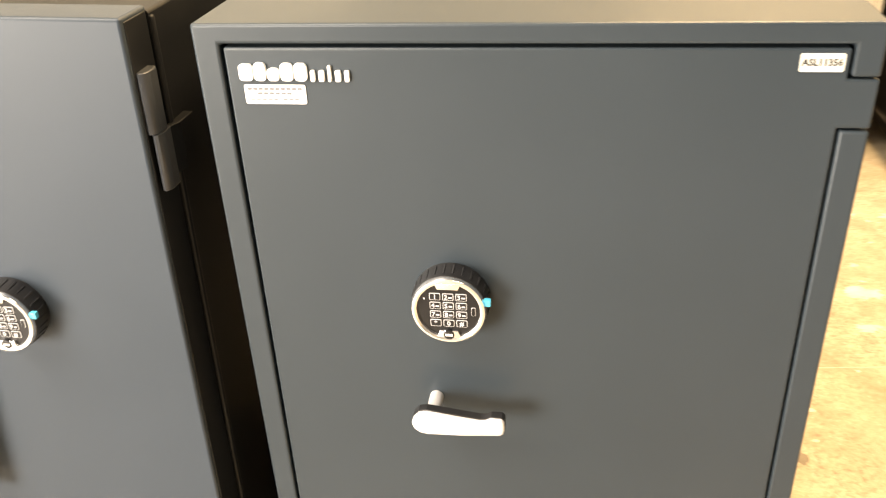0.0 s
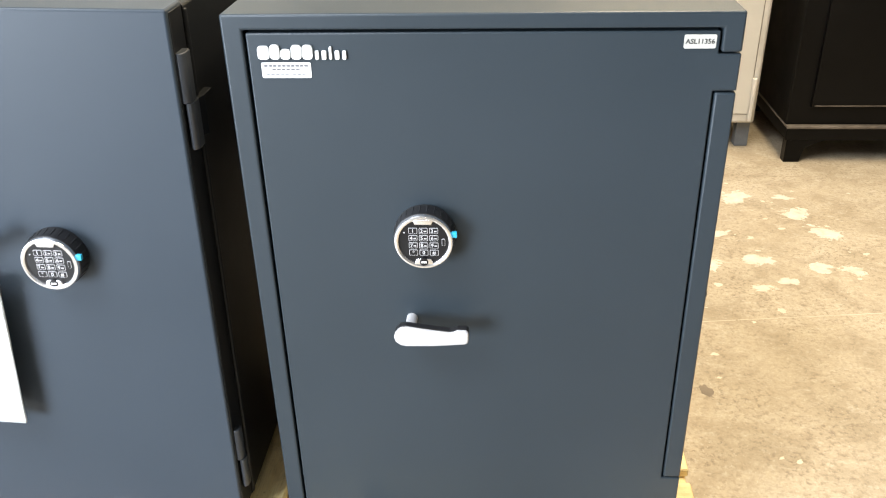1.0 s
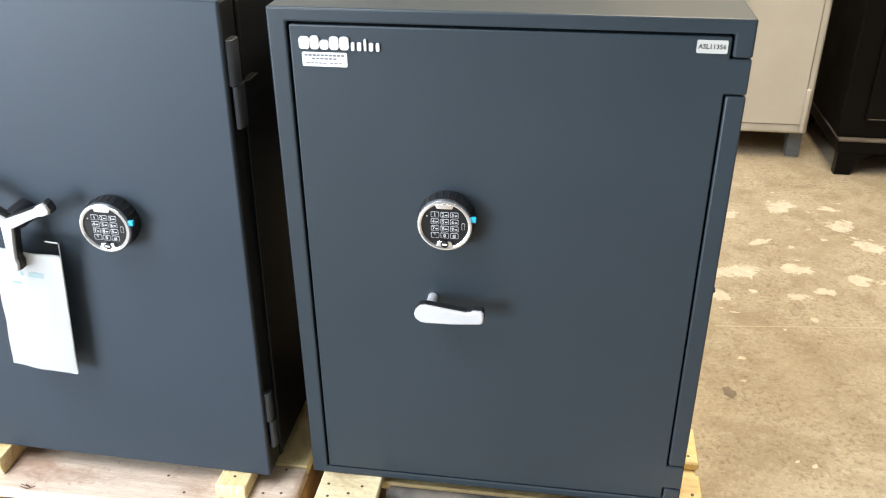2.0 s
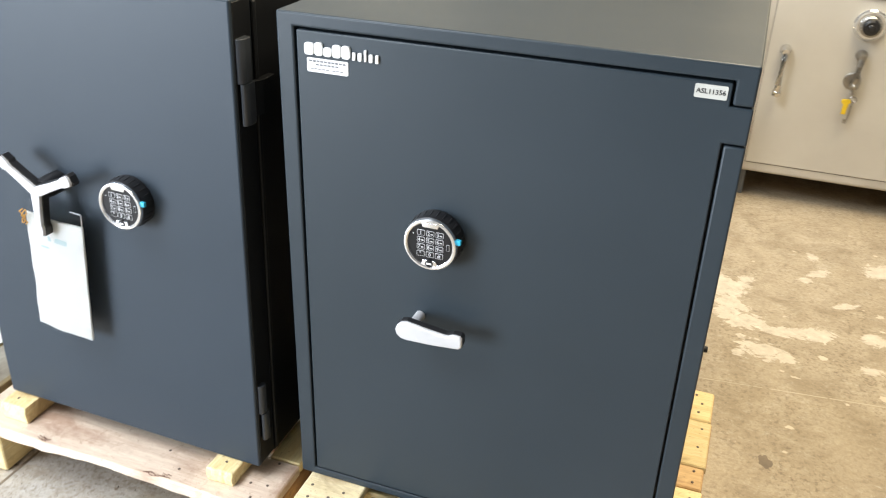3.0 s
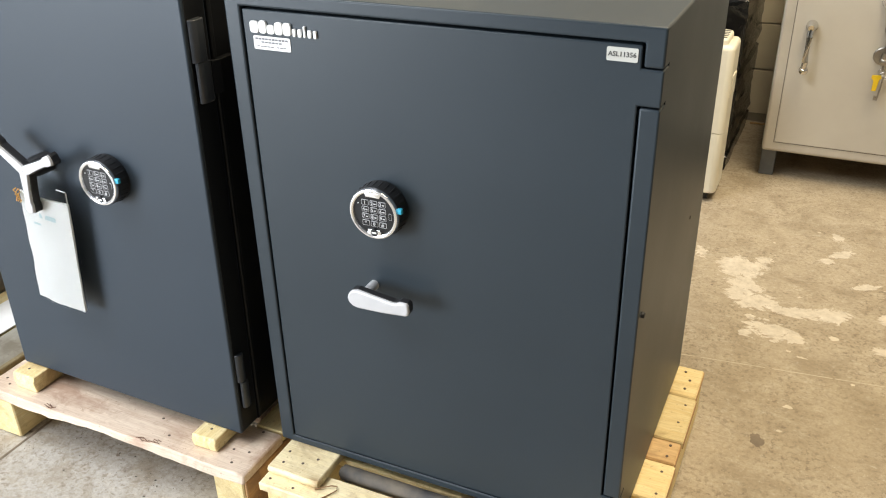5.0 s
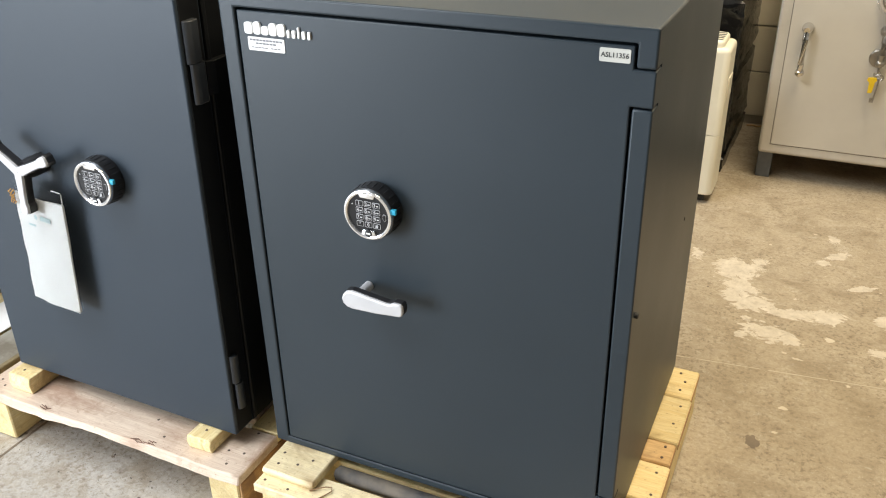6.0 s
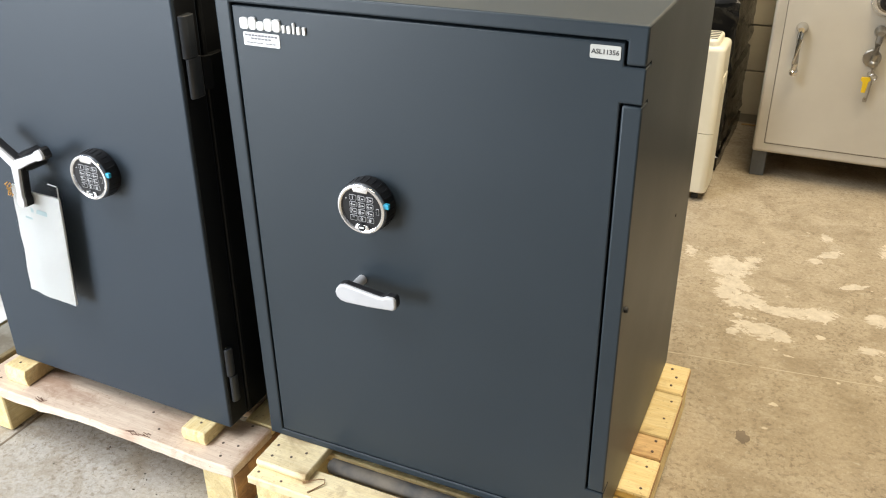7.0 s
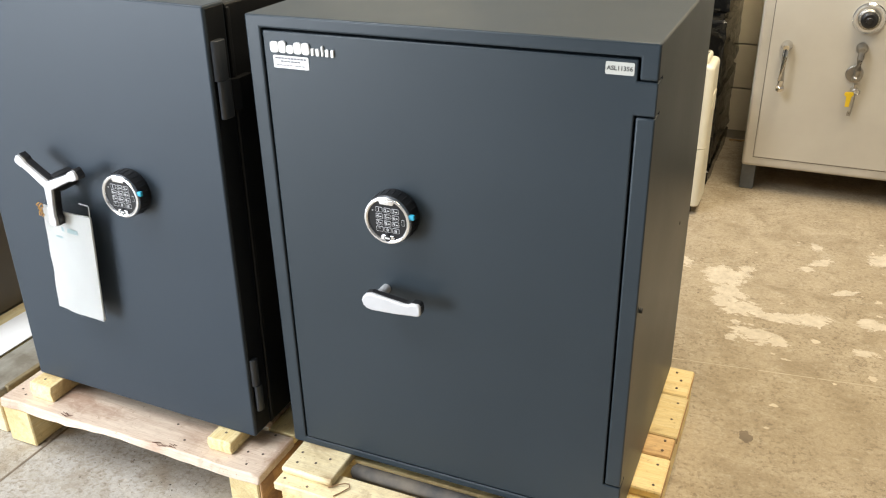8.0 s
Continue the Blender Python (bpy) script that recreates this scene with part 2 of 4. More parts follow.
def concrete():
    mt, nt, bs = nodes_of("concrete")
    v = coords(nt)
    cloud = grain(nt, v, 1.6, 6, 0.6, 0.4)
    blot = grain(nt, v, 7.0, 6, 0.65, 0.6)
    sand = grain(nt, v, 110.0, 4, 0.7)
    pit = grain(nt, v, 30.0, 5, 0.7)
    scuff = grain(nt, coords(nt, (0.6, 1.6, 1), 0.5), 16.0, 8, 0.75, 1.5)
    crack = nt.nodes.new("ShaderNodeTexVoronoi")
    crack.feature = "DISTANCE_TO_EDGE"
    crack.inputs["Scale"].default_value = 1.1
    warp = nt.nodes.new("ShaderNodeVectorMath")
    warp.operation = "MULTIPLY_ADD"
    warp.inputs[1].default_value = (0.35, 0.35, 0.0)
    fuzz = nt.nodes.new("ShaderNodeTexNoise")
    fuzz.inputs["Scale"].default_value, fuzz.inputs["Detail"].default_value = 4.0, 6.0
    link(nt, v, fuzz.inputs["Vector"])
    link(nt, fuzz.outputs["Color"], warp.inputs[0])
    link(nt, v, warp.inputs[2])
    link(nt, warp.outputs[0], crack.inputs["Vector"])
    c = mixer(nt, ramp(nt, cloud, 0.35, 0.65), (0.40, 0.325, 0.222), (0.50, 0.425, 0.315))
    # greyer towards -x: the cool daylight there is put into the colour
    sep = nt.nodes.new("ShaderNodeSeparateXYZ")
    link(nt, v, sep.inputs[0])
    day_grey = nt.nodes.new("ShaderNodeMath")
    day_grey.operation = "MULTIPLY_ADD"
    day_grey.inputs[1].default_value = 1.2
    link(nt, cloud, day_grey.inputs[0])
    link(nt, sep.outputs[0], day_grey.inputs[2])
    c = mixer(nt, ramp(nt, day_grey.outputs[0], 0.2, 1.3, 0.8, 0.0), c, (0.52, 0.51, 0.485))
    c = mixer(nt, ramp(nt, blot, 0.46, 0.66, 0, 0.75), c, (0.29, 0.23, 0.15))
    c = mixer(nt, ramp(nt, blot, 0.26, 0.44, 0.5, 0), c, (0.58, 0.52, 0.42))
    c = mixer(nt, ramp(nt, scuff, 0.54, 0.68, 0, 0.34), c, (0.22, 0.17, 0.11))
    c = mixer(nt, ramp(nt, scuff, 0.30, 0.42, 0.55, 0), c, (0.60, 0.55, 0.46))
    c = mixer(nt, ramp(nt, pit, 0.58, 0.68, 0, 0.6), c, (0.16, 0.12, 0.08))
    c = mixer(nt, ramp(nt, pit, 0.32, 0.42, 0.4, 0), c, (0.62, 0.57, 0.48))
    c = mixer(nt, ramp(nt, sand, 0.35, 0.65, 0.4, 0), c, (0.24, 0.19, 0.13))
    c = mixer(nt, ramp(nt, crack.outputs["Distance"], 0.0, 0.005, 0.14, 0), c, (0.14, 0.11, 0.08))
    speck = grain(nt, v, 78.0, 5, 0.7, 0.3)
    spread = grain(nt, v, 5.0, 4, 0.6)
    dots = nt.nodes.new("ShaderNodeMath")
    dots.operation = "MULTIPLY"
    link(nt, ramp(nt, speck, 0.52, 0.60, 0, 0.72), dots.inputs[0])
    link(nt, ramp(nt, spread, 0.36, 0.62, 0.25, 1.0), dots.inputs[1])
    c = mixer(nt, dots.outputs[0], c, (0.18, 0.135, 0.085))
    smear = grain(nt, coords(nt, (1.0, 2.2, 1), 0.9), 11.0, 9, 0.78, 1.0)
    c = mixer(nt, ramp(nt, smear, 0.53, 0.66, 0, 0.24), c, (0.25, 0.195, 0.125))
    c = mixer(nt, ramp(nt, smear, 0.34, 0.46, 0.25, 0), c, (0.58, 0.52, 0.42))
    dust = grain(nt, v, 150.0, 4, 0.75, 0.2)
    c = mixer(nt, ramp(nt, dust, 0.60, 0.68, 0, 0.55), c, (0.62, 0.57, 0.47))
    c = mixer(nt, ramp(nt, dust, 0.32, 0.40, 0.6, 0), c, (0.15, 0.115, 0.075))
    attr = nt.nodes.new("ShaderNodeAttribute")
    attr.attribute_name = "worn_paint"
    fray = grain(nt, coords(nt, (1.0, 1.5, 1)), 17.0, 10, 0.74, 0.8)
    edge = nt.nodes.new("ShaderNodeMath")
    edge.operation = "MULTIPLY_ADD"
    edge.inputs[1].default_value = 4.4
    link(nt, fray, edge.inputs[0])
    link(nt, attr.outputs["Fac"], edge.inputs[2])
    left = ramp(nt, edge.outputs[0], 2.24, 2.30)
    thin = nt.nodes.new("ShaderNodeMath")
    thin.operation = "MULTIPLY"
    link(nt, left, thin.inputs[0])
    link(nt, ramp(nt, pit, 0.35, 0.65, 0.84, 0.42), thin.inputs[1])
    c = mixer(nt, thin.outputs[0], c, (0.71, 0.645, 0.54))
    link(nt, c, bs.inputs["Base Color"])
    link(nt, ramp(nt, blot, 0.3, 0.7, 0.42, 0.62), bs.inputs["Roughness"])
    bump(nt, bs, speck, 0.5, 0.0025)
    return mt


CONCRETE = concrete()
JOINT_FILL = surface("joint_fill", (0.46, 0.40, 0.30), (0.58, 0.52, 0.41), 0.6, 0.1, 0.0, 30.0)
FLECK = surface("paint_fleck", (0.56, 0.49, 0.38), (0.66, 0.59, 0.47), 0.6, 0.1, 0.0, 40.0)
STAIN = surface("oil_stain", (0.15, 0.115, 0.08), (0.22, 0.17, 0.12), 0.5, 0.1, 0.0, 40.0)


def film_material():
    mt, nt, bs = nodes_of("clear_film")
    bs.inputs["Base Color"].default_value = (0.93, 0.95, 0.96, 1)
    bs.inputs["Roughness"].default_value = 0.12
    bs.inputs["Transmission Weight"].default_value = 1.0
    bs.inputs["IOR"].default_value = 1.08
    bump(nt, bs, grain(nt, coords(nt), 45.0, 3), 0.4, 0.002)
    return mt


FILM = film_material()
FILM_EDGE = surface("film_edge", (0.68, 0.69, 0.70), (0.78, 0.79, 0.80), 0.3, 0.1, 0.0, 60.0)


# ---- mesh helpers ----
def box(bm, x0, x1, y0, y1, z0, z1, r=0.0, seg=2):
    m = Matrix.LocRotScale(((x0 + x1) / 2, (y0 + y1) / 2, (z0 + z1) / 2), None, (x1 - x0, y1 - y0, z1 - z0))
    made = bmesh.ops.create_cube(bm, size=1, matrix=m)["verts"]
    if r:
        edges = list({e for v in made for e in v.link_edges})
        bmesh.ops.bevel(bm, geom=edges, offset=r, segments=seg, profile=0.5, affect="EDGES")
    return bm


def prism(bm, outline, a, b, axis="y", r=0.0, seg=3, sides=False):
    """An outline of (u, v) pushed from a to b along an axis; the face at a is rounded by r, the long edges too where sides is set."""
    def at(u, v, w):
        return {"y": (u, w, v), "z": (u, v, w), "x": (w, u, v)}[axis]
    near = [bm.verts.new(at(u, v, a)) for u, v in outline]
    far = [bm.verts.new(at(u, v, b)) for u, v in outline]
    n = len(outline)
    faces = [bm.faces.new(near), bm.faces.new(far[::-1])]
    for i in range(n):
        faces.append(bm.faces.new((near[i], far[i], far[(i + 1) % n], near[(i + 1) % n])))
    bmesh.ops.recalc_face_normals(bm, faces=faces)
    if r:
        pick = list(faces[0].edges)
        if sides:
            pick += [e for e in (bm.edges.get((near[i], far[i])) for i in range(n)) if e]
        bmesh.ops.bevel(bm, geom=pick, offset=r, segments=seg, profile=0.5, affect="EDGES")
    return bm


def rod(bm, a, b, r0, r1=None, n=24):
    a, b = Vector(a), Vector(b)
    m = Matrix.Translation((a + b) / 2) @ (b - a).to_track_quat("Z", "Y").to_matrix().to_4x4()
    bmesh.ops.create_cone(bm, cap_ends=True, segments=n, radius1=r0, radius2=r0 if r1 is None else r1, depth=(b - a).length, matrix=m)
    return bm


def lathe(bm, profile, centre, n=48, axis="y"):
    """A profile of (radius, height) turned round an axis through centre."""
    rings = []
    for r, h in profile:
        ring = []
        for k in range(n):
            c, s = r * math.cos(2 * math.pi * k / n), r * math.sin(2 * math.pi * k / n)
            ring.append(bm.verts.new(Vector(centre) + Vector({"y": (c, h, s), "z": (c, s, h), "x": (h, c, s)}[axis])))
        rings.append(ring)
    for p, q in zip(rings, rings[1:]):
        for k in range(n):
            bm.faces.new((p[k], p[(k + 1) % n], q[(k + 1) % n], q[k]))
    bm.faces.new(rings[0])
    bm.faces.new(rings[-1][::-1])
    bmesh.ops.recalc_face_normals(bm, faces=bm.faces[:])
    return bm


def wire(bm, points, r, n=8):
    """A round wire through the points."""
    pts = [Vector(p) for p in points]
    rings = []
    for i, p in enumerate(pts):
        d = (pts[min(i + 1, len(pts) - 1)] - pts[max(i - 1, 0)]).normalized()
        q = d.to_track_quat("Z", "Y")
        rings.append([bm.verts.new(p + q @ Vector((r * math.cos(2 * math.pi * k / n), r * math.sin(2 * math.pi * k / n), 0))) for k in range(n)])
    for p, q in zip(rings, rings[1:]):
        for k in range(n):
            bm.faces.new((p[k], p[(k + 1) % n], q[(k + 1) % n], q[k]))
    bm.faces.new(rings[0][::-1])
    bm.faces.new(rings[-1])
    return bm


def rounded(x0, x1, z0, z1, r, n=4):
    pts = []
    for cx, cz, a in ((x1 - r, z1 - r, 0), (x0 + r, z1 - r, 90), (x0 + r, z0 + r, 180), (x1 - r, z0 + r, 270)):
        pts += [(cx + r * math.cos(radians(a + 90 * k / n)), cz + r * math.sin(radians(a + 90 * k / n))) for k in range(n + 1)]
    return pts


def mesh_of(name, bm, material, angle=35, flat=True):
    me = bpy.data.meshes.new(name)
    broad = [flat and f.calc_area() / max(e.calc_length() for e in f.edges) > 0.009 for f in bm.faces]
    bm.to_mesh(me)
    bm.free()
    me.materials.append(material)
    me.shade_smooth()
    me.set_sharp_from_angle(angle=radians(angle))
    me.polygons.foreach_set("use_smooth", [not b for b in broad])
    me.update()
    return me


def part(name, bm, material, parent, label="", kind="", flat=True):
    ob = new(name, mesh_of(name, bm, material, 35, flat))
    ob.parent = parent
    return tagged(ob, label, "", "", kind)


def thing(name, m, label, category, group="", kind=""):
    ob = new(name)
    ob.matrix_world = m
    ob.empty_display_size = 0.05
    return tagged(ob, label, category, group, kind)


def lettering(name, text, size, m, material, parent):
    """Flat raised letters in the built-in font, facing -y."""
    cu = bpy.data.curves.new(name, "FONT")
    cu.body, cu.size, cu.extrude, cu.align_x, cu.align_y = text, size, 0.00015, "CENTER", "CENTER"
    cu.resolution_u = 2
    cu.offset = 0.018 * size
    src = new(name + "_source", cu)
    bpy.context.view_layer.update()
    me = bpy.data.meshes.new_from_object(src)
    bpy.data.objects.remove(src)
    me.transform(m @ pose(0, 0, 0, 90, 0, 0))
    me.materials.clear()
    me.materials.append(material)
    ob = new(name, me)
    ob.parent = parent
    return ob


B = bmesh.new

# ---- the room ----
def line_stops(lo, hi, a, b, step):
    """Grid stops from lo to hi, fine between a and b."""
    n = int((b - a) / step)
    return [lo + (a - lo) * k / 6 for k in range(6)] + [a + (b - a) * k / n for k in range(n + 1)] + [b + (hi - b) * (k + 1) / 6 for k in range(6)]


# where scraped paint is left: centre, radii and turn of each worn patch
PATCHES = (
    (0.750, 1.403, 0.064, 0.074, 0.37),
    (0.769, 1.289, 0.049, 0.075, 0.17),
    (0.815, 1.206, 0.077, 0.047, 0.06),
    (0.920, 1.188, 0.075, 0.032, -0.05),
    (1.019, 1.204, 0.045, 0.047, 0.17),
    (0.877, 1.063, 0.069, 0.045, -0.12),
    (0.935, 1.043, 0.031, 0.021, -0.03),
    (0.994, 1.545, 0.028, 0.020, 0.37),
    (1.032, 1.614, 0.028, 0.036, -0.53),
    (1.013, 1.729, 0.016, 0.034, 0.38),
    (1.120, 1.423, 0.035, 0.018, 0.57),
    (1.088, 1.401, 0.029, 0.010, 0.37),
    (1.173, 1.264, 0.027, 0.014, 0.37),
    (1.161, 1.072, 0.038, 0.020, -0.03),
    (0.617, 1.460, 0.019, 0.035, 0.38),
    (0.932, 1.283, 0.011, 0.009, 0.38),
    (0.808, 1.120, 0.015, 0.009, -0.52),
    (0.808, 1.030, 0.017, 0.017, 0.37),
    (0.810, 1.476, 0.024, 0.023, 0.15),
    (1.225, 1.701, 0.040, 0.059, -0.67),
    (1.400, 1.572, 0.044, 0.046, -0.67),
    (1.455, 1.433, 0.058, 0.038, -0.86),
    (1.360, 1.197, 0.035, 0.029, 0.07),
    (1.384, 1.702, 0.033, 0.024, 0.06),
    (1.456, 1.178, 0.032, 0.033, -0.38),
    (1.191, 1.244, 0.045, 0.034, -0.38),
    (1.240, 1.112, 0.031, 0.024, 0.07),
)


def paint_field(x, y):
    best = -1.0
    for cx, cy, rx, ry, turn in PATCHES:
        dx, dy = x - cx, y - cy
        c, s = math.cos(turn), math.sin(turn)
        best = max(best, 1.0 - math.hypot((c * dx + s * dy) / rx, (c * dy - s * dx) / ry))
    return best


floor_bm = bmesh.new()
stops_x, stops_y = line_stops(-8.2, 5.2, 0.50, 1.62, 0.010), line_stops(-6.4, 3.1, 0.90, 1.86, 0.010)
grid = [[floor_bm.verts.new((x, y, 0.0)) for x in stops_x] for y in stops_y]
for row_a, row_b in zip(grid, grid[1:]):
    for k in range(len(row_a) - 1):
        floor_bm.faces.new((row_a[k], row_a[k + 1], row_b[k + 1], row_b[k]))
rim = [grid[0][0], grid[0][-1], grid[-1][-1], grid[-1][0]]
low = [floor_bm.verts.new((v.co.x, v.co.y, -0.2)) for v in rim]
floor_bm.faces.new(low[::-1])
floor_mesh = mesh_of("floor", floor_bm, CONCRETE)
worn = floor_mesh.attributes.new("worn_paint", "FLOAT", "POINT")
worn.data.foreach_set("value", [paint_field(v.co.x, v.co.y) if v.co.z > -0.1 else -1.0 for v in floor_mesh.vertices])
floor = tagged(new("floor", floor_mesh), "worn brownish concrete floor with stains and scraped paint", "floor", "", "structure")
yard = tagged(new("ground", mesh_of("ground", box(B(), -60, 60, -90, -6.4, -0.3, -0.02), CONCRETE)), "pale concrete yard outside the roller door", "ground", "", "structure")


def wall(name, x0, x1, y0, y1, z0, z1, material=PLASTER, label="grey painted workshop wall"):
    return tagged(new(name, mesh_of(name, box(B(), x0, x1, y0, y1, z0, z1), material)), label, "wall", "", "structure")


wall_north = wall("wall_north", -8.2, 5.2, 2.815, 3.1, 0.0, 3.9, MORTAR, "cream painted concrete block wall")
wall("wall_west", -8.2, -8.0, -6.2, 2.815, 0.0, 3.9)
wall("wall_east", 5.0, 5.2, -6.2, 2.815, 0.0, 3.9)
south = B()
box(south, -8.2, -6.8, -6.4, -6.2, 0.0, 3.9)
box(south, -2.9, 5.2, -6.4, -6.2, 0.0, 3.9)
box(south, -6.8, -2.9, -6.4, -6.2, 3.4, 3.9)
tagged(new("wall_south", mesh_of("wall_south", south, PLASTER)), "grey painted wall with a roller door opening", "wall", "", "structure")
tagged(new("ceiling", mesh_of("ceiling", box(B(), -8.2, 5.2, -6.4, 3.1, 3.9, 4.0), CEILING)), "plain painted warehouse ceiling", "ceiling", "", "structure")


# ---- safes ----
def add_keypad(parent, x, y, z):
    """A round electronic lock keypad on a door face at y."""
    y += 0.008
    turned = B()
    lathe(turned, [(0.0446, -0.006), (0.0453, -0.0115), (0.0448, -0.016), (0.0440, -0.030), (0.0434, -0.036), (0.040, -0.0385)], (x, y, z), 56)
    pad = part("keypad", turned, BLACK_PLASTIC, parent, "round black keypad with a chrome ring")
    for k in range(26):
        a = 2 * math.pi * k / 26
        part("grip_ridge", rod(B(), (x + 0.0442 * math.cos(a), y - 0.014, z + 0.0442 * math.sin(a)), (x + 0.0433 * math.cos(a), y - 0.031, z + 0.0433 * math.sin(a)), 0.0019, 0.0014, 6), BLACK_PLASTIC, pad)
    ring = B()
    lathe(ring, [(0.0428, -0.0365), (0.0432, -0.0395), (0.0418, -0.0425), (0.0392, -0.0430), (0.0366, -0.0418), (0.0358, -0.0392), (0.037, -0.0370)], (x, y, z), 64)
    bmesh.ops.delete(ring, geom=[f for f in ring.faces if len(f.verts) > 8], context="FACES_ONLY")
    part("ring", ring, CHROME, pad, "polished chrome ring")
    part("lug", prism(B(), [(x + u, z + v) for u, v in ((-0.015, 0.036), (-0.012, 0.0285), (0.012, 0.0285), (0.015, 0.036))], y - 0.0424, y - 0.039, r=0.0006), CHROME, pad, "chrome lug")
    part("lug", prism(B(), [(x + u, z + v) for u, v in ((-0.014, -0.036), (-0.0105, -0.027), (0.0105, -0.027), (0.014, -0.036))], y - 0.0424, y - 0.039, r=0.0006), CHROME, pad, "chrome lug")
    part("emblem", lathe(B(), [(0.0066, -0.0400), (0.0062, -0.0431), (0.004, -0.0434)], (x, y, z - 0.0318), 20), KEY_FACE, pad, "small dark oval emblem")
    part("emblem_bar", box(B(), x - 0.004, x + 0.004, y - 0.0438, y - 0.0433, z - 0.0332, z - 0.0304), WHITE_PRINT, pad)
    part("face_plate", lathe(B(), [(0.0368, -0.0375), (0.0366, -0.0392), (0.0360, -0.0393)], (x, y, z), 48), KEY_FACE, pad)
    names = "1 2 3 4 5 6 7 8 9 * 0 #".split()
    for i, text in enumerate(names):
        kx, kz = x - 0.0150 + 0.0150 * (i % 3), z + 0.0178 - 0.0118 * (i // 3)
        outer, inner = rounded(kx - 0.0063, kx + 0.0063, kz - 0.0046, kz + 0.0046, 0.0014), rounded(kx - 0.0056, kx + 0.0056, kz - 0.0039, kz + 0.0039, 0.0011)
        part("key", prism(B(), outer, y - 0.0400, y - 0.0385), KEY_PRINT, pad)
        part("key_cap", prism(B(), inner, y - 0.0407, y - 0.0395, r=0.0003, seg=1), KEY_FACE, pad)
        wide = i < 9 and i > 0
        lettering("key_legend", text, 0.0082, pose(kx - (0.0024 if wide else 0), y - 0.0409, kz), KEY_PRINT, pad)
        if wide:
            part("legend_bar", box(B(), kx + 0.0006, kx + 0.0046, y - 0.0409, y - 0.0406, kz - 0.0014, kz + 0.0006), KEY_PRINT, pad)
    part("side_key", prism(B(), rounded(x + 0.0262, x + 0.0312, z - 0.0062, z + 0.0050, 0.0014), y - 0.0400, y - 0.0385), KEY_PRINT, pad)
    part("side_key_cap", prism(B(), rounded(x + 0.0268, x + 0.0306, z - 0.0056, z + 0.0044, 0.0011), y - 0.0406, y - 0.0395), KEY_FACE, pad)
    part("indicator", lathe(B(), [(0.0011, -0.039), (0.0010, -0.0402), (0.0005, -0.0405)], (x - 0.0275, y, z + 0.0145), 12), KEY_PRINT, pad)
    for ob in (pad, *pad.children):
        ob.data.transform(Matrix.Translation((x, 0, z - 0.0006)) @ Matrix.Diagonal((1.035, 1, 1.035, 1)) @ Matrix.Translation((-x, 0, -z)))
    part("tape_tab", box(B(), x + 0.0395, x + 0.0500, y - 0.0395, y - 0.0330, z + 0.0062, z + 0.0150, 0.0008), BLUE_TAPE, pad, "bright blue tape tab")
    return pad


L, W, D, ZB, ZT = -0.005, 0.700, 0.585, 0.152, 1.062


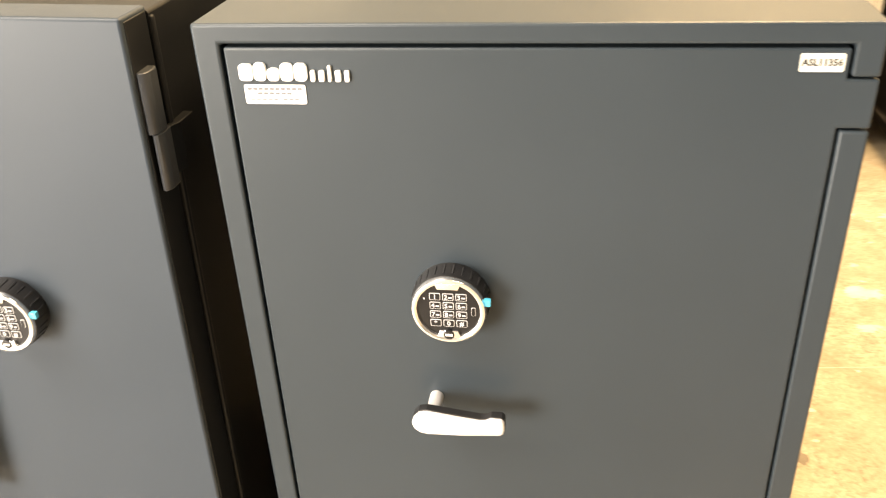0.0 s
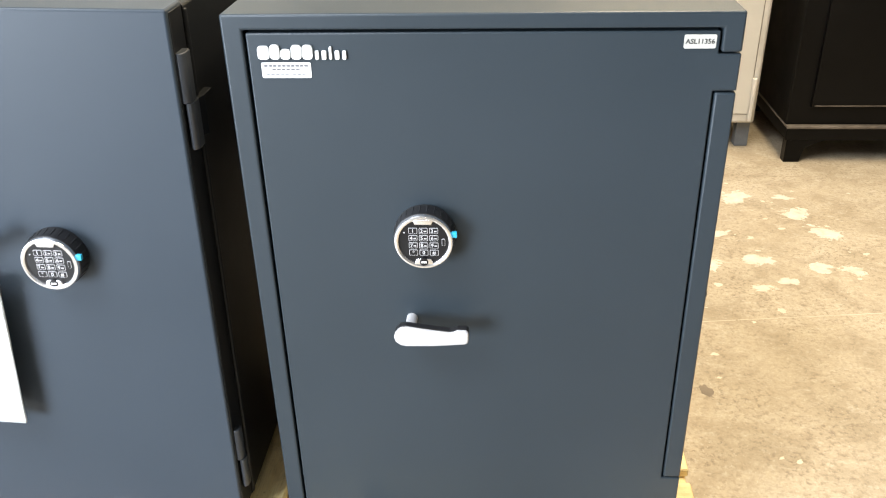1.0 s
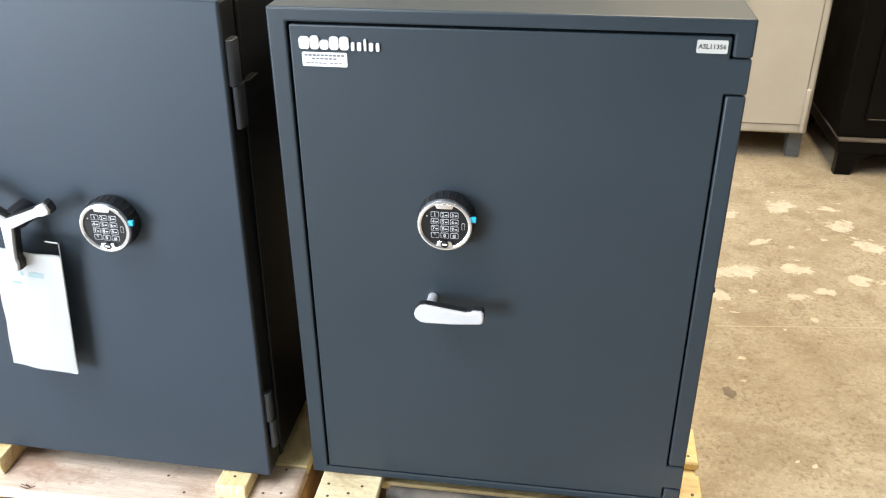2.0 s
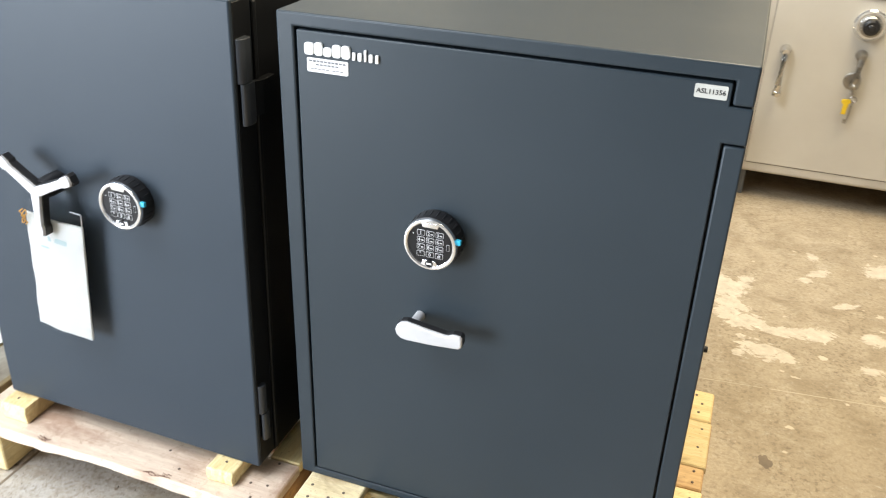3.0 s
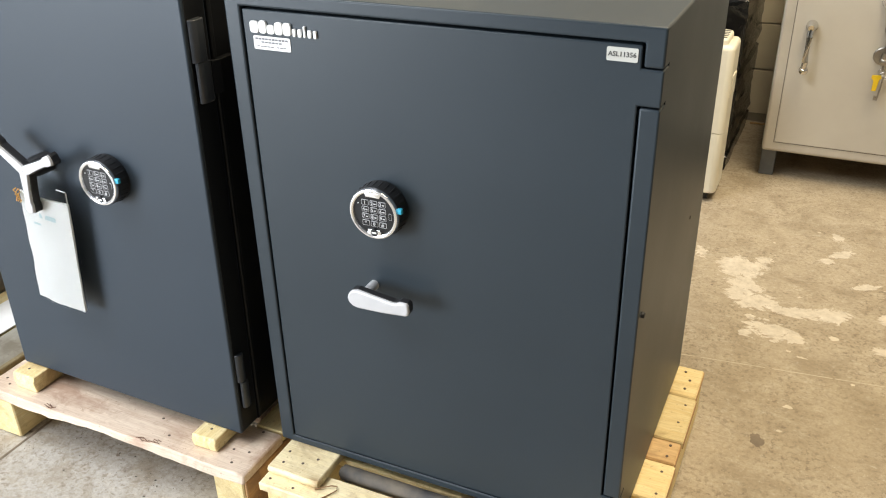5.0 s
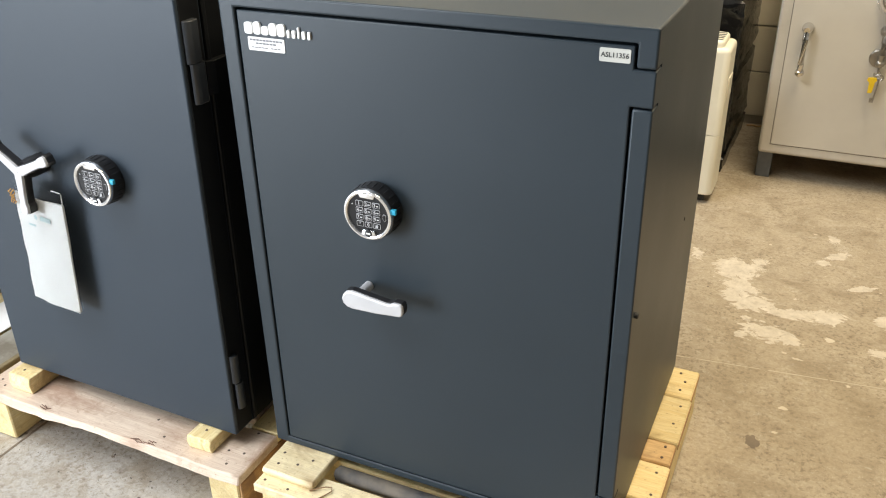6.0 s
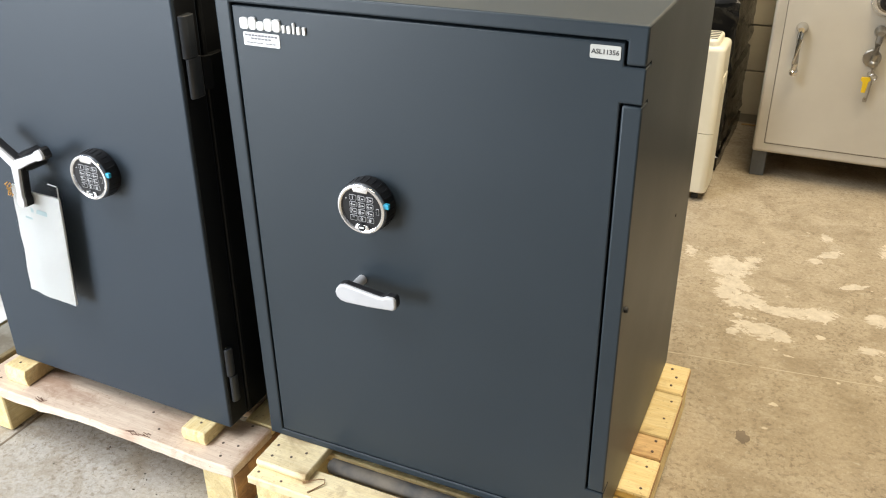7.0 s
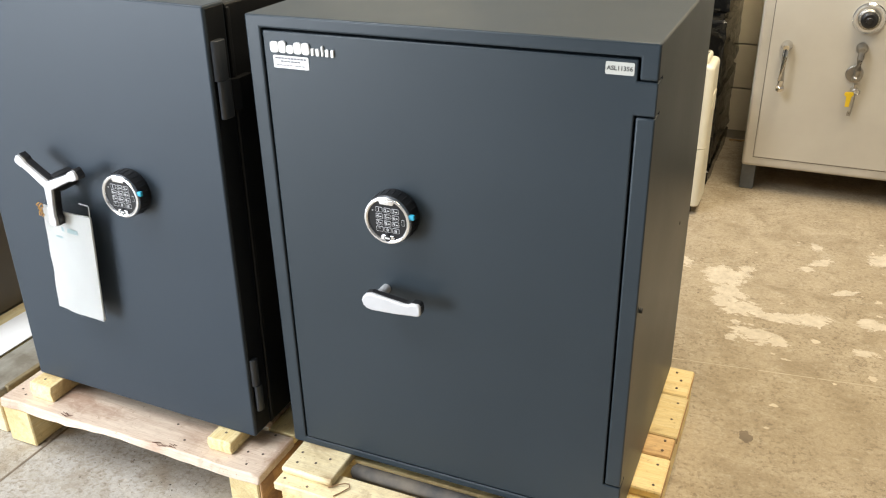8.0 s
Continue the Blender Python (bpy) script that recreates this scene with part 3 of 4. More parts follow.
def grey_safe():
    """The safe: a shell with a front frame, a flush door with two hinge tabs, keypad, lever, stickers."""
    safe = thing("safe", pose(0, 0, 0), "dark slate grey steel safe with flush door on a pallet", "safe", "safes in a row")
    shell = B()
    c_shape = [(L, ZB), (W, ZB), (W, 0.195), (0.670, 0.195), (0.670, 0.168), (0.0245, 0.168), (0.0245, 1.0400),
               (0.6725, 1.0400), (0.6725, 1.007), (W, 1.007), (W, ZT), (L, ZT)]
    prism(shell, c_shape, 0.0, 0.032, r=0.0035, sides=True)
    prism(shell, [(L, ZB), (W, ZB), (W, ZT), (L, ZT)], D, 0.032, r=0.0035, sides=True)
    part("body", shell, SAFE_PAINT, safe)
    part("hinge_post", prism(B(), [(0.6715, 0.2525), (W, 0.2525), (W, 0.9510), (0.6715, 0.9510)], 0.0, 0.032, r=0.003, sides=True), SAFE_PAINT, safe)
    leaf = [(0.0285, 0.1710), (0.6670, 0.1710), (0.6670, 0.1975), (0.7000, 0.1975), (0.7000, 0.2500), (0.6682, 0.2500),
            (0.6682, 0.9535), (0.7000, 0.9535), (0.7000, 1.0050), (0.6692, 1.0050), (0.6692, 1.0362), (0.0285, 1.0362)]
    door = part("door", prism(B(), leaf, 0.0005, 0.0318, r=0.0025, sides=True), SAFE_PAINT, safe)
    add_keypad(safe, 0.2668, 0.0005, 0.733)
    # lever handle
    grip = [(0.236, 0.5935), (0.226, 0.5915), (0.219, 0.5835), (0.2165, 0.575), (0.219, 0.5665), (0.2265, 0.5600), (0.236, 0.5580), (0.280, 0.5590), (0.328, 0.5630),
            (0.3325, 0.5660), (0.3340, 0.5720), (0.3335, 0.5840), (0.3300, 0.5880), (0.316, 0.5880), (0.3105, 0.5845), (0.303, 0.5838), (0.270, 0.5885)]
    handle = part("handle", prism(B(), grip, -0.0490, -0.0365, r=0.002, sides=False), BLACK_PLASTIC, safe, "lever handle with black edge")
    cx, cz = 0.275, 0.575
    part("grip_plate", prism(B(), [(cx + (u - cx) * 0.992, cz - 0.0004 + (v - cz) * 0.975) for u, v in grip], -0.0540, -0.0485, r=0.0030), SILVER, handle, "satin silver lever face")
    part("stem", rod(B(), (0.2410, 0.004, 0.577), (0.2410, -0.034, 0.577), 0.0088), SILVER, handle, "round silver stem")
    part("side_bolt", lathe(B(), [(0.0050, -0.006), (0.0050, 0.004), (0.0040, 0.0055)], (W, 0.022, 0.6165), 16, "x"), RUBBER, safe, "small black bolt head")
    part("side_plug", lathe(B(), [(0.0035, -0.006), (0.0035, 0.0008), (0.002, 0.0012)], (W, 0.43, 0.60), 12, "x"), RUBBER, safe)
    # brand plate drawn as plain raised blocks: broad ones, then slim ones
    u = 0.0435
    for w, h in ((0.0172, 0.0185), (0.0148, 0.0200), (0.0150, 0.0140), (0.0155, 0.0195), (0.0155, 0.0195)):
        part("badge_block", prism(B(), rounded(u, u + w - 0.0014, 1.0005, 1.0005 + h, 0.0045), -0.0035, 0.0006, r=0.0004, seg=1), WHITE_PRINT, door)
        u += w
    for w, h in ((0.0092, 0.0122), (0.0104, 0.0122), (0.0078, 0.0178), (0.0104, 0.0122), (0.0096, 0.0122)):
        part("badge_block", prism(B(), rounded(u + 0.0022, u + w - 0.0022, 1.0000, 1.0000 + h, 0.0016), -0.0032, 0.0006, r=0.0004, seg=1), WHITE_PRINT, door)
        u += w
    sticker = part("sticker", prism(B(), rounded(0.0462, 0.1158, 0.9738, 0.9956, 0.0022), -0.0006, 0.0006), WHITE_PRINT, safe, "white paper sticker with small print")
    for x0, x1, z0, z1 in ((0.050, 0.113, 0.9895, 0.9925), (0.061, 0.101, 0.9845, 0.9872), (0.052, 0.085, 0.9782, 0.9800), (0.089, 0.109, 0.9782, 0.9800)):
        n = max(3, int((x1 - x0) / 0.006))
        for k in range(n):
            a = x0 + (x1 - x0) * k / n
            part("print_bar", box(B(), a, a + (x1 - x0) / n * 0.82, -0.0009, -0.0004, z0, z1), GREY_PRINT, sticker)
    tag = part("asset_tag", prism(B(), rounded(0.6218, 0.6642, 1.0128, 1.0315, 0.0022), -0.0006, 0.0006), TAG_FILM, safe, "silver asset label with black number")
    lettering("tag_text", "ASL11356", 0.0093, pose(0.6430, -0.0009, 1.0222), DARK_PRINT, tag)
    return safe


grey_safe()


def hinge(parent, z0, z1, back=0.039):
    """A knuckle hinge on the side at x=0: door knuckle above, body knuckle below, with its leaf."""
    zm = z0 + 0.50 * (z1 - z0)
    upper = [(-0.003, 0.013), (0.000, 0.0085), (0.004, 0.007), (0.008, 0.0085), (0.0112, 0.013), (0.0125, 0.019), (0.0125, back - 0.005), (0.009, back), (-0.003, back)]
    h = part("hinge", prism(B(), upper, z1, zm, "z", r=0.002), HINGE_PAINT, parent, "dark grey knuckle hinge")
    lower = [(u * 0.8 + 0.0050, v + 0.002) for u, v in upper]
    part("knuckle", prism(B(), lower, z0, zm - 0.001, "z", r=0.002), HINGE_PAINT, h)
    if back > 0.03:
        part("leaf", prism(B(), [(0.0, 0.050), (0.006, 0.050), (0.013, 0.066), (0.013, 0.103), (0.0, 0.103)], zm - 0.006, z0 + 0.006, "z", r=0.0015), GAP_SHADE_BLACK, h)
    return h


def tall_safe():
    """The neighbour: a plain overlapping door in front of the body, hinges on its side, a three-armed handle."""
    safe = thing("safe", pose(-0.0815, -0.035, 0.159, 0, 1.15, 0), "dark blue-grey steel safe with plain door on a pallet", "safe", "safes in a row")
    w, h = 0.619, 0.918
    part("body", prism(B(), [(-w + 0.004, 0), (0.0015, 0), (0.0015, h - 0.006), (-w + 0.004, h - 0.006)], 0.62, 0.060, r=0.004, sides=True), GAP_SHADE_BLACK, safe, "body with the gap's shade in its near-black colour")
    part("body_lip", box(B(), -0.012, 0.0045, 0.0605, 0.070, 0.004, h - 0.012, 0.003, 3), GAP_SHADE_BLACK, safe)
    part("jamb", box(B(), -w + 0.012, -0.010, 0.050, 0.062, 0.008, h - 0.012), BLACK_PLASTIC, safe)
    part("door", prism(B(), [(-w, 0.001), (0, 0.001), (0, h), (-w, h)], 0.0, 0.057, r=0.004, sides=True), SAFE_PAINT_OLD, safe)
    # added thin strip that darkens the door's side as shade would
    part("door_edge", box(B(), -0.004, 0.0012, 0.006, 0.0555, 0.006, h - 0.005, 0.001, 1), GAP_SHADE_BLACK, safe, "added near-black strip for the shaded door edge")
    hinge(safe, 0.716, 0.857)
    hinge(safe, 0.066, 0.196, 0.026)
    add_keypad(safe, -0.2255, 0.0, 0.5445)
    hx, hz = -0.3835, 0.549
    hub = part("handle_hub", lathe(B(), [(0.020, 0.002), (0.020, -0.030), (0.017, -0.046)], (hx, 0, hz), 32), BLACK_PLASTIC, safe, "three-armed silver handle")
    for k, a in enumerate((25, 145, 265)):
        c, s = math.cos(radians(a)), math.sin(radians(a))
        out = [(0, 0.0115), (0.040, 0.0090), (0.066, 0.0085), (0.072, 0.0115), (0.086, 0.0115), (0.0895, 0.006), (0.0895, -0.006), (0.086, -0.0115), (0.072, -0.0115), (0.066, -0.0085), (0.040, -0.0090), (0, -0.0115)]
        turned = [(hx + c * u - s * v, hz + s * u + c * v) for u, v in out]
        part("arm_back", prism(B(), turned, -0.056, -0.040, r=0.002), BLACK_PLASTIC, hub, "black arm back")
        slim = [(hx + c * (u * 0.985) - s * v * 0.86, hz + s * (u * 0.985) + c * v * 0.86) for u, v in out]
        part("arm", prism(B(), slim, -0.061 - 0.0004 * k, -0.055, r=0.002), SILVER, hub, "silver handle arm")
    return safe


tall_safe()


def pouch():
    """A paper booklet in a clear bag, hung from the three-armed handle."""
    p = thing("document_pouch", pose(-0.465, -0.067, 0.543, 0, 5.4, 0), "white paper booklet in a clear plastic bag hung on a handle", "document pouch")
    def sheet(x0, x1, z0, z1, y, t, lift):
        bm = B()
        nx, nz = 10, 18
        layers = []
        for side in (0, 1):
            layers.append([[bm.verts.new((x0 + (x1 - x0) * i / nx,
                                          y + side * t + lift * noise.noise(Vector((i * 0.35, k * 0.22, y * 90))) - 0.004 * math.sin(math.pi * i / nx),
                                          z0 + (z1 - z0) * k / nz + 0.002 * noise.noise(Vector((i * 0.6, k * 0.1, 7 + y * 40))))) for i in range(nx + 1)] for k in range(nz + 1)])
        for k in range(nz):
            for i in range(nx):
                a, b = layers
                bm.faces.new((a[k][i], a[k][i + 1], a[k + 1][i + 1], a[k + 1][i]))
                bm.faces.new((b[k + 1][i], b[k + 1][i + 1], b[k][i + 1], b[k][i]))
        a, b = layers
        loop = [(0, i) for i in range(nx)] + [(k, nx) for k in range(nz)] + [(nz, i) for i in range(nx, 0, -1)] + [(k, 0) for k in range(nz, 0, -1)]
        for (k, i), (k2, i2) in zip(loop, loop[1:] + loop[:1]):
            bm.faces.new((a[k][i], b[k][i], b[k2][i2], a[k2][i2]))
        bmesh.ops.recalc_face_normals(bm, faces=bm.faces[:])
        return bm
    part("booklet", sheet(-0.0615, 0.0630, -0.1395, 0.108, 0.0, 0.004, 0.0035), PAPER, p, "white folded booklet", flat=False)
    part("bag", sheet(-0.063, 0.065, -0.141, 0.136, -0.0035, 0.0008, 0.004), FILM, p, "crinkled clear plastic bag", flat=False)
    part("bag_back", sheet(-0.063, 0.065, -0.141, 0.136, 0.0075, 0.0008, 0.004), FILM, p, "crinkled clear plastic bag", flat=False)
    for x0, x1, z0, z1 in ((0.0638, 0.0650, -0.140, 0.134), (0.030, 0.064, -0.1412, -0.1398), (0.040, 0.063, 0.1340, 0.1360)):
        part("bag_seam", box(B(), x0, x1, -0.0015, 0.0015, z0, z1, 0.0006, 1), FILM_EDGE, p, "cloudy welded bag seam")
    for x0, x1, z, hgt in ((-0.012, 0.030, 0.062, 0.010), (-0.030, -0.012, 0.044, 0.004)):
        part("print_bar", box(B(), x0, x1, -0.0052, -0.0046, z, z + hgt), TEAL_PRINT, p, "faint teal print")
    band = B()
    for k in range(3):
        wire(band, [(-0.058 + 0.004 * math.sin(2.1 * j + k) - 0.003 * k, -0.006 + 0.003 * math.cos(1.3 * j + k), 0.112 - 0.006 * j + 0.002 * k) for j in range(6)], 0.0011, 6)
    part("band", band, AMBER, p, "amber rubber band")
    return p


pouch()


# ---- pallets ----
def plank(parent, x0, x1, y0, y1, z0, z1, material, r=0.003, wave=0.0, seed=0.0, name="plank", label="", wave_side=-1):
    """A board with slightly uneven edges; wave: a live edge on its front."""
    bm = B()
    n = 28 if wave else 8
    along_x = (x1 - x0) >= (y1 - y0)
    cols = []
    for i in range(n + 1):
        f = i / n
        w0 = wave * (0.35 * noise.noise(Vector((f * 5, seed, 0))) + 0.2 * noise.noise(Vector((f * 19, seed, 4)))) if wave else 0.0008 * noise.noise(Vector((f * 5, seed, 3)))
        w1 = 0.0008 * noise.noise(Vector((f * 5, seed, 9)))
        if along_x:
            x = x0 + (x1 - x0) * f
            dip = wave * (0.5 * noise.noise(Vector((f * 4, seed, 8))) - 0.45 * math.sin(3.1 * f * math.pi + 0.4) + 0.35) if wave and 0.11 < f < 0.89 else 0.0
            cols.append([bm.verts.new(c) for c in ((x, y0 + 1.3 * w0 + 0.25 * wave, z0 + dip), (x, y0 + w0 + 0.6 * wave, z1), (x, y1 + w1, z1), (x, y1 + w1, z0))])
        else:
            y = y0 + (y1 - y0) * f
            cols.append([bm.verts.new(c) for c in ((x1 + w1, y, z0), (x1 + w1, y, z1), (x0 + w0, y, z1), (x0 + w0, y, z0))])
    for p, q in zip(cols, cols[1:]):
        for k in range(4):
            bm.faces.new((p[k], q[k], q[(k + 1) % 4], p[(k + 1) % 4]))
    bm.faces.new(cols[0])
    bm.faces.new(cols[-1][::-1])
    bmesh.ops.recalc_face_normals(bm, faces=bm.faces[:])
    sharp = [e for e in bm.edges if len(e.link_faces) == 2 and e.link_faces[0].normal.dot(e.link_faces[1].normal) < 0.5]
    bmesh.ops.bevel(bm, geom=sharp, offset=r, segments=1, affect="EDGES")
    return part(name, bm, material, parent, label)


def nails(parent, spots, z):
    for x, y in spots:
        part("nail", lathe(B(), [(0.0030, -0.002), (0.0030, 0.0005), (0.0018, 0.0008)], (x, y, z), 10, "z"), NAIL, parent)


def pine_pallet():
    p = thing("pallet", pose(0, 0, 0), "yellow pine pallet carrying a grey safe", "pallet", "wooden pallets")
    zt = 0.132
    for k, x in enumerate((0.018, 0.345, 0.668)):
        plank(p, x, x + 0.085, -0.100, 0.605, 0.022, 0.112, PINE_Y, 0.003, 0, k, "bearer")
    for k, (y0, y1, mt) in enumerate(((-0.115, -0.042, PINE_PALE), (0.010, 0.118, PINE), (0.150, 0.262, PINE), (0.266, 0.335, PINE_BROWN), (0.337, 0.494, PINE), (0.498, 0.612, PINE))):
        plank(p, 0.012, 0.757 - 0.003 * (k % 2), y0, y1, 0.112, zt - 0.0012 * (k % 2), mt, 0.003, 0, 3.1 * k)
    for k, (y0, y1) in enumerate(((0.010, 0.118), (0.150, 0.262), (0.266, 0.335), (0.337, 0.494), (0.498, 0.612))):
        end = 0.757 - 0.003 * ((k + 1) % 2)
        part("end_grain", box(B(), end - 0.003, end + 0.0012, y0 + 0.003, y1 - 0.003, 0.1135, zt - 0.0045, 0.0008, 1), BARK_SHADE_SIDE, p, "brown weathered plank end")
    for k, y in enumerate((-0.09, 0.22, 0.50)):
        plank(p, 0.016, 0.748, y, y + 0.09, 0.001, 0.022, PINE, 0.003, 0, 11 + k, "bottom_board")
    nails(p, [(0.028, -0.095), (0.050, -0.055), (0.085, -0.100), (0.730, 0.56), (0.725, 0.525), (0.738, 0.465), (0.735, 0.40), (0.735, 0.32), (0.735, 0.285), (0.735, 0.235), (0.738, 0.17), (0.735, 0.06), (0.715, 0.59)], zt)
    return p


pine_pallet()


def spacer(x0, x1, y0, y1, z0, z1, material, label, marks=()):
    """A loose board under a safe, its front end broken off unevenly."""
    bm, cols, n = B(), [], 12
    for i in range(n + 1):
        x = x0 + (x1 - x0) * i / n
        rag = 0.003 * noise.noise(Vector((x * 31, 2.0, z1))) + 0.003 * noise.noise(Vector((x * 140, 5.0, z1)))
        cols.append([bm.verts.new(c) for c in ((x, y0 + 0.6 * rag + 0.003, z0), (x, y0 + rag - 0.001, z0 + 0.6 * (z1 - z0)), (x, y0 + rag + 0.003, z1), (x, y1, z1), (x, y1, z0))])
    for p, q in zip(cols, cols[1:]):
        for k in range(5):
            bm.faces.new((p[k], q[k], q[(k + 1) % 5], p[(k + 1) % 5]))
    bm.faces.new(cols[0])
    bm.faces.new(cols[-1][::-1])
    bmesh.ops.recalc_face_normals(bm, faces=bm.faces[:])
    sharp = [e for e in bm.edges if len(e.link_faces) == 2 and e.link_faces[0].normal.dot(e.link_faces[1].normal) < 0.4]
    bmesh.ops.bevel(bm, geom=sharp, offset=0.002, segments=1, affect="EDGES")
    ob = tagged(new("spacer_board", mesh_of("spacer_board", bm, material)), label, "spacer board", "spacer boards")
    nails(ob, marks, z1)
    return ob


spacer(0.016, 0.134, -0.085, 0.560, 0.1325, 0.1515, PINE_PALE, "pale pine spacer board between pallet and safe", ((0.034, -0.030), (0.040, -0.062), (0.100, -0.028), (0.078, -0.050)))
spacer(0.560, 0.685, 0.012, 0.560, 0.1325, 0.1515, PINE_Y, "pine spacer board between pallet and safe")


def pink_pallet():
    p = thing("pallet", pose(0, 0, 0), "pinkish rough-sawn pallet with a wavy front edge", "pallet", "wooden pallets")
    zt = 0.128
    plank(p, -0.770, -0.028, -0.116, 0.030, 0.104, zt, PINK_WOOD, 0.003, 0.013, 0.0)
    for k, (y0, y1) in enumerate(((0.060, 0.165), (0.200, 0.310), (0.345, 0.455), (0.490, 0.600))):
        plank(p, -0.770, -0.104, y0, y1, 0.104, zt - 0.001, PINK_WOOD, 0.003, 0, 5 + k)
    for k, (x0, x1, mt) in enumerate(((-0.772, -0.690, PINE_Y), (-0.430, -0.350, PINE_Y), (-0.112, -0.036, PINE_Y))):
        for y0, y1 in ((-0.106, 0.02), (0.22, 0.33), (0.48, 0.59)):
            if k == 1 and y0 < 0:
                continue
            plank(p, x0, x1, y0, y1, 0.001, 0.1035, mt, 0.003, 0, 20 + k, "block")
    plank(p, -0.100, -0.030, 0.033, 0.600, 0.1045, zt, PINE_Y, 0.003, 0, 33, "side_plank", "yellow pine plank between two safes")
    # bark brown that also holds the shade and warm bounce between the pallets
    plank(p, -0.0355, -0.0285, -0.103, 0.600, 0.002, 0.1035, BARK_SHADE_SIDE, 0.002, 0, 31, "side_board")
    nails(p, [(-0.745, -0.060), (-0.735, -0.020), (-0.720, -0.075), (-0.095, -0.050), (-0.075, -0.085), (-0.060, -0.045), (-0.070, 0.02), (-0.30, -0.03), (-0.25, -0.07)], zt)
    return p


pink_pallet()
bark = B()
flakes = random.Random(8)
for x, y in ((-0.560, -0.099), (-0.295, -0.106), (-0.262, -0.098)):
    for k in range(5):
        a, w = flakes.uniform(-0.5, 0.5), flakes.uniform(0.004, 0.012)
        m = pose(x + flakes.uniform(-0.016, 0.016), y + flakes.uniform(-0.006, 0.006), 0.1286, flakes.uniform(-12, 12), flakes.uniform(-8, 8), math.degrees(a))
        chip = box(B(), -w, w, -0.0007, 0.0007, -0.0004, 0.0004)
        chip.transform(m)
        tmp = bpy.data.meshes.new("chip")
        chip.to_mesh(tmp)
        chip.free()
        bark.from_mesh(tmp)
        bpy.data.meshes.remove(tmp)
tagged(new("bark_scraps", mesh_of("bark_scraps", bark, BARK)), "dark bark scraps on a pinkish pallet board", "bark", "", "stuff")
spacer(-0.696, -0.630, -0.078, 0.560, 0.1285, 0.1712, PINE_Y, "pine spacer board under a leaning safe", ((-0.668, -0.052),))
spacer(-0.180, -0.120, -0.076, 0.560, 0.1285, 0.1608, PINE_Y, "pine spacer board under a leaning safe", ((-0.150, -0.046),))


def far_pallet():
    p = thing("pallet", pose(0, 0, 0), "weathered pallet with pale end grain beside a pink one", "pallet", "wooden pallets")
    plank(p, -0.925, -0.808, -0.095, 0.620, 0.098, 0.118, GREY_WOOD, 0.003, 0, 41)
    plank(p, -1.110, -0.930, -0.095, 0.620, 0.098, 0.116, PINE_Y, 0.003, 0, 42)
    for k in range(3):
        plank(p, -1.720 + 0.2 * k, -1.525 + 0.2 * k, -0.095, 0.620, 0.098, 0.117, GREY_WOOD, 0.003, 0, 43 + k)
    plank(p, -0.812, -0.797, -0.060, 0.620, 0.060, 0.121, OLIVE_WOOD, 0.002, 0, 46, "side_board")
    for k, y in enumerate((-0.092, 0.22, 0.51)):
        plank(p, -1.720, -0.800 - 0.014 * (k > 0), y, y + 0.10, 0.001, 0.097, PINE_PALE, 0.003, 0, 50 + k, "bearer")
    return p


far_pallet()
far = thing("safe", pose(0, 0, 0), "dark steel safe on a weathered pallet, warm light in its brownish grey", "safe", "safes in a row")
part("body", prism(B(), [(-1.70, 0.120), (-1.105, 0.120), (-1.105, 1.10), (-1.70, 1.10)], 0.60, 0.050, r=0.004, sides=True), WARM_LIT_PAINT, far)
part("door", prism(B(), [(-1.70, 0.122), (-1.108, 0.122), (-1.108, 1.10), (-1.70, 1.10)], 0.0, 0.046, r=0.004, sides=True), WARM_LIT_PAINT, far)
sheet_bm = prism(B(), [(-1.060, -0.08), (-0.930, -0.08), (-0.930, 0.60), (-1.040, 0.60)], 0.122, 0.119, "z", r=0.0008, seg=1)
tagged(new("white_sheet", mesh_of("white_sheet", sheet_bm, PAPER)), "white sheet lying on a weathered pallet", "sheet")


twig = wire(B(), [(0.128, -0.088, 0.1345), (0.140, -0.080, 0.1370), (0.156, -0.070, 0.1390), (0.166, -0.066, 0.1375), (0.170, -0.074, 0.1360), (0.163, -0.086, 0.1350), (0.156, -0.097, 0.1340), (0.150, -0.106, 0.1340)], 0.0013, 6)
tagged(new("twig", mesh_of("twig", twig, BROWN_WOOD)), "thin bent brown twig lying on a pine pallet", "twig")

bar = rod(B(), (0.146, -0.017, 0.1285), (0.664, -0.017, 0.1285), 0.0160, None, 20)
bmesh.ops.bevel(bar, geom=[e for e in bar.edges if abs(e.verts[0].co.x - e.verts[1].co.x) < 1e-5], offset=0.006, segments=3, affect="EDGES")
tagged(new("rubber_bar", mesh_of("rubber_bar", bar, BAR_RUBBER)), "dark grey round rubber bar lying between pallet boards", "rubber bar")

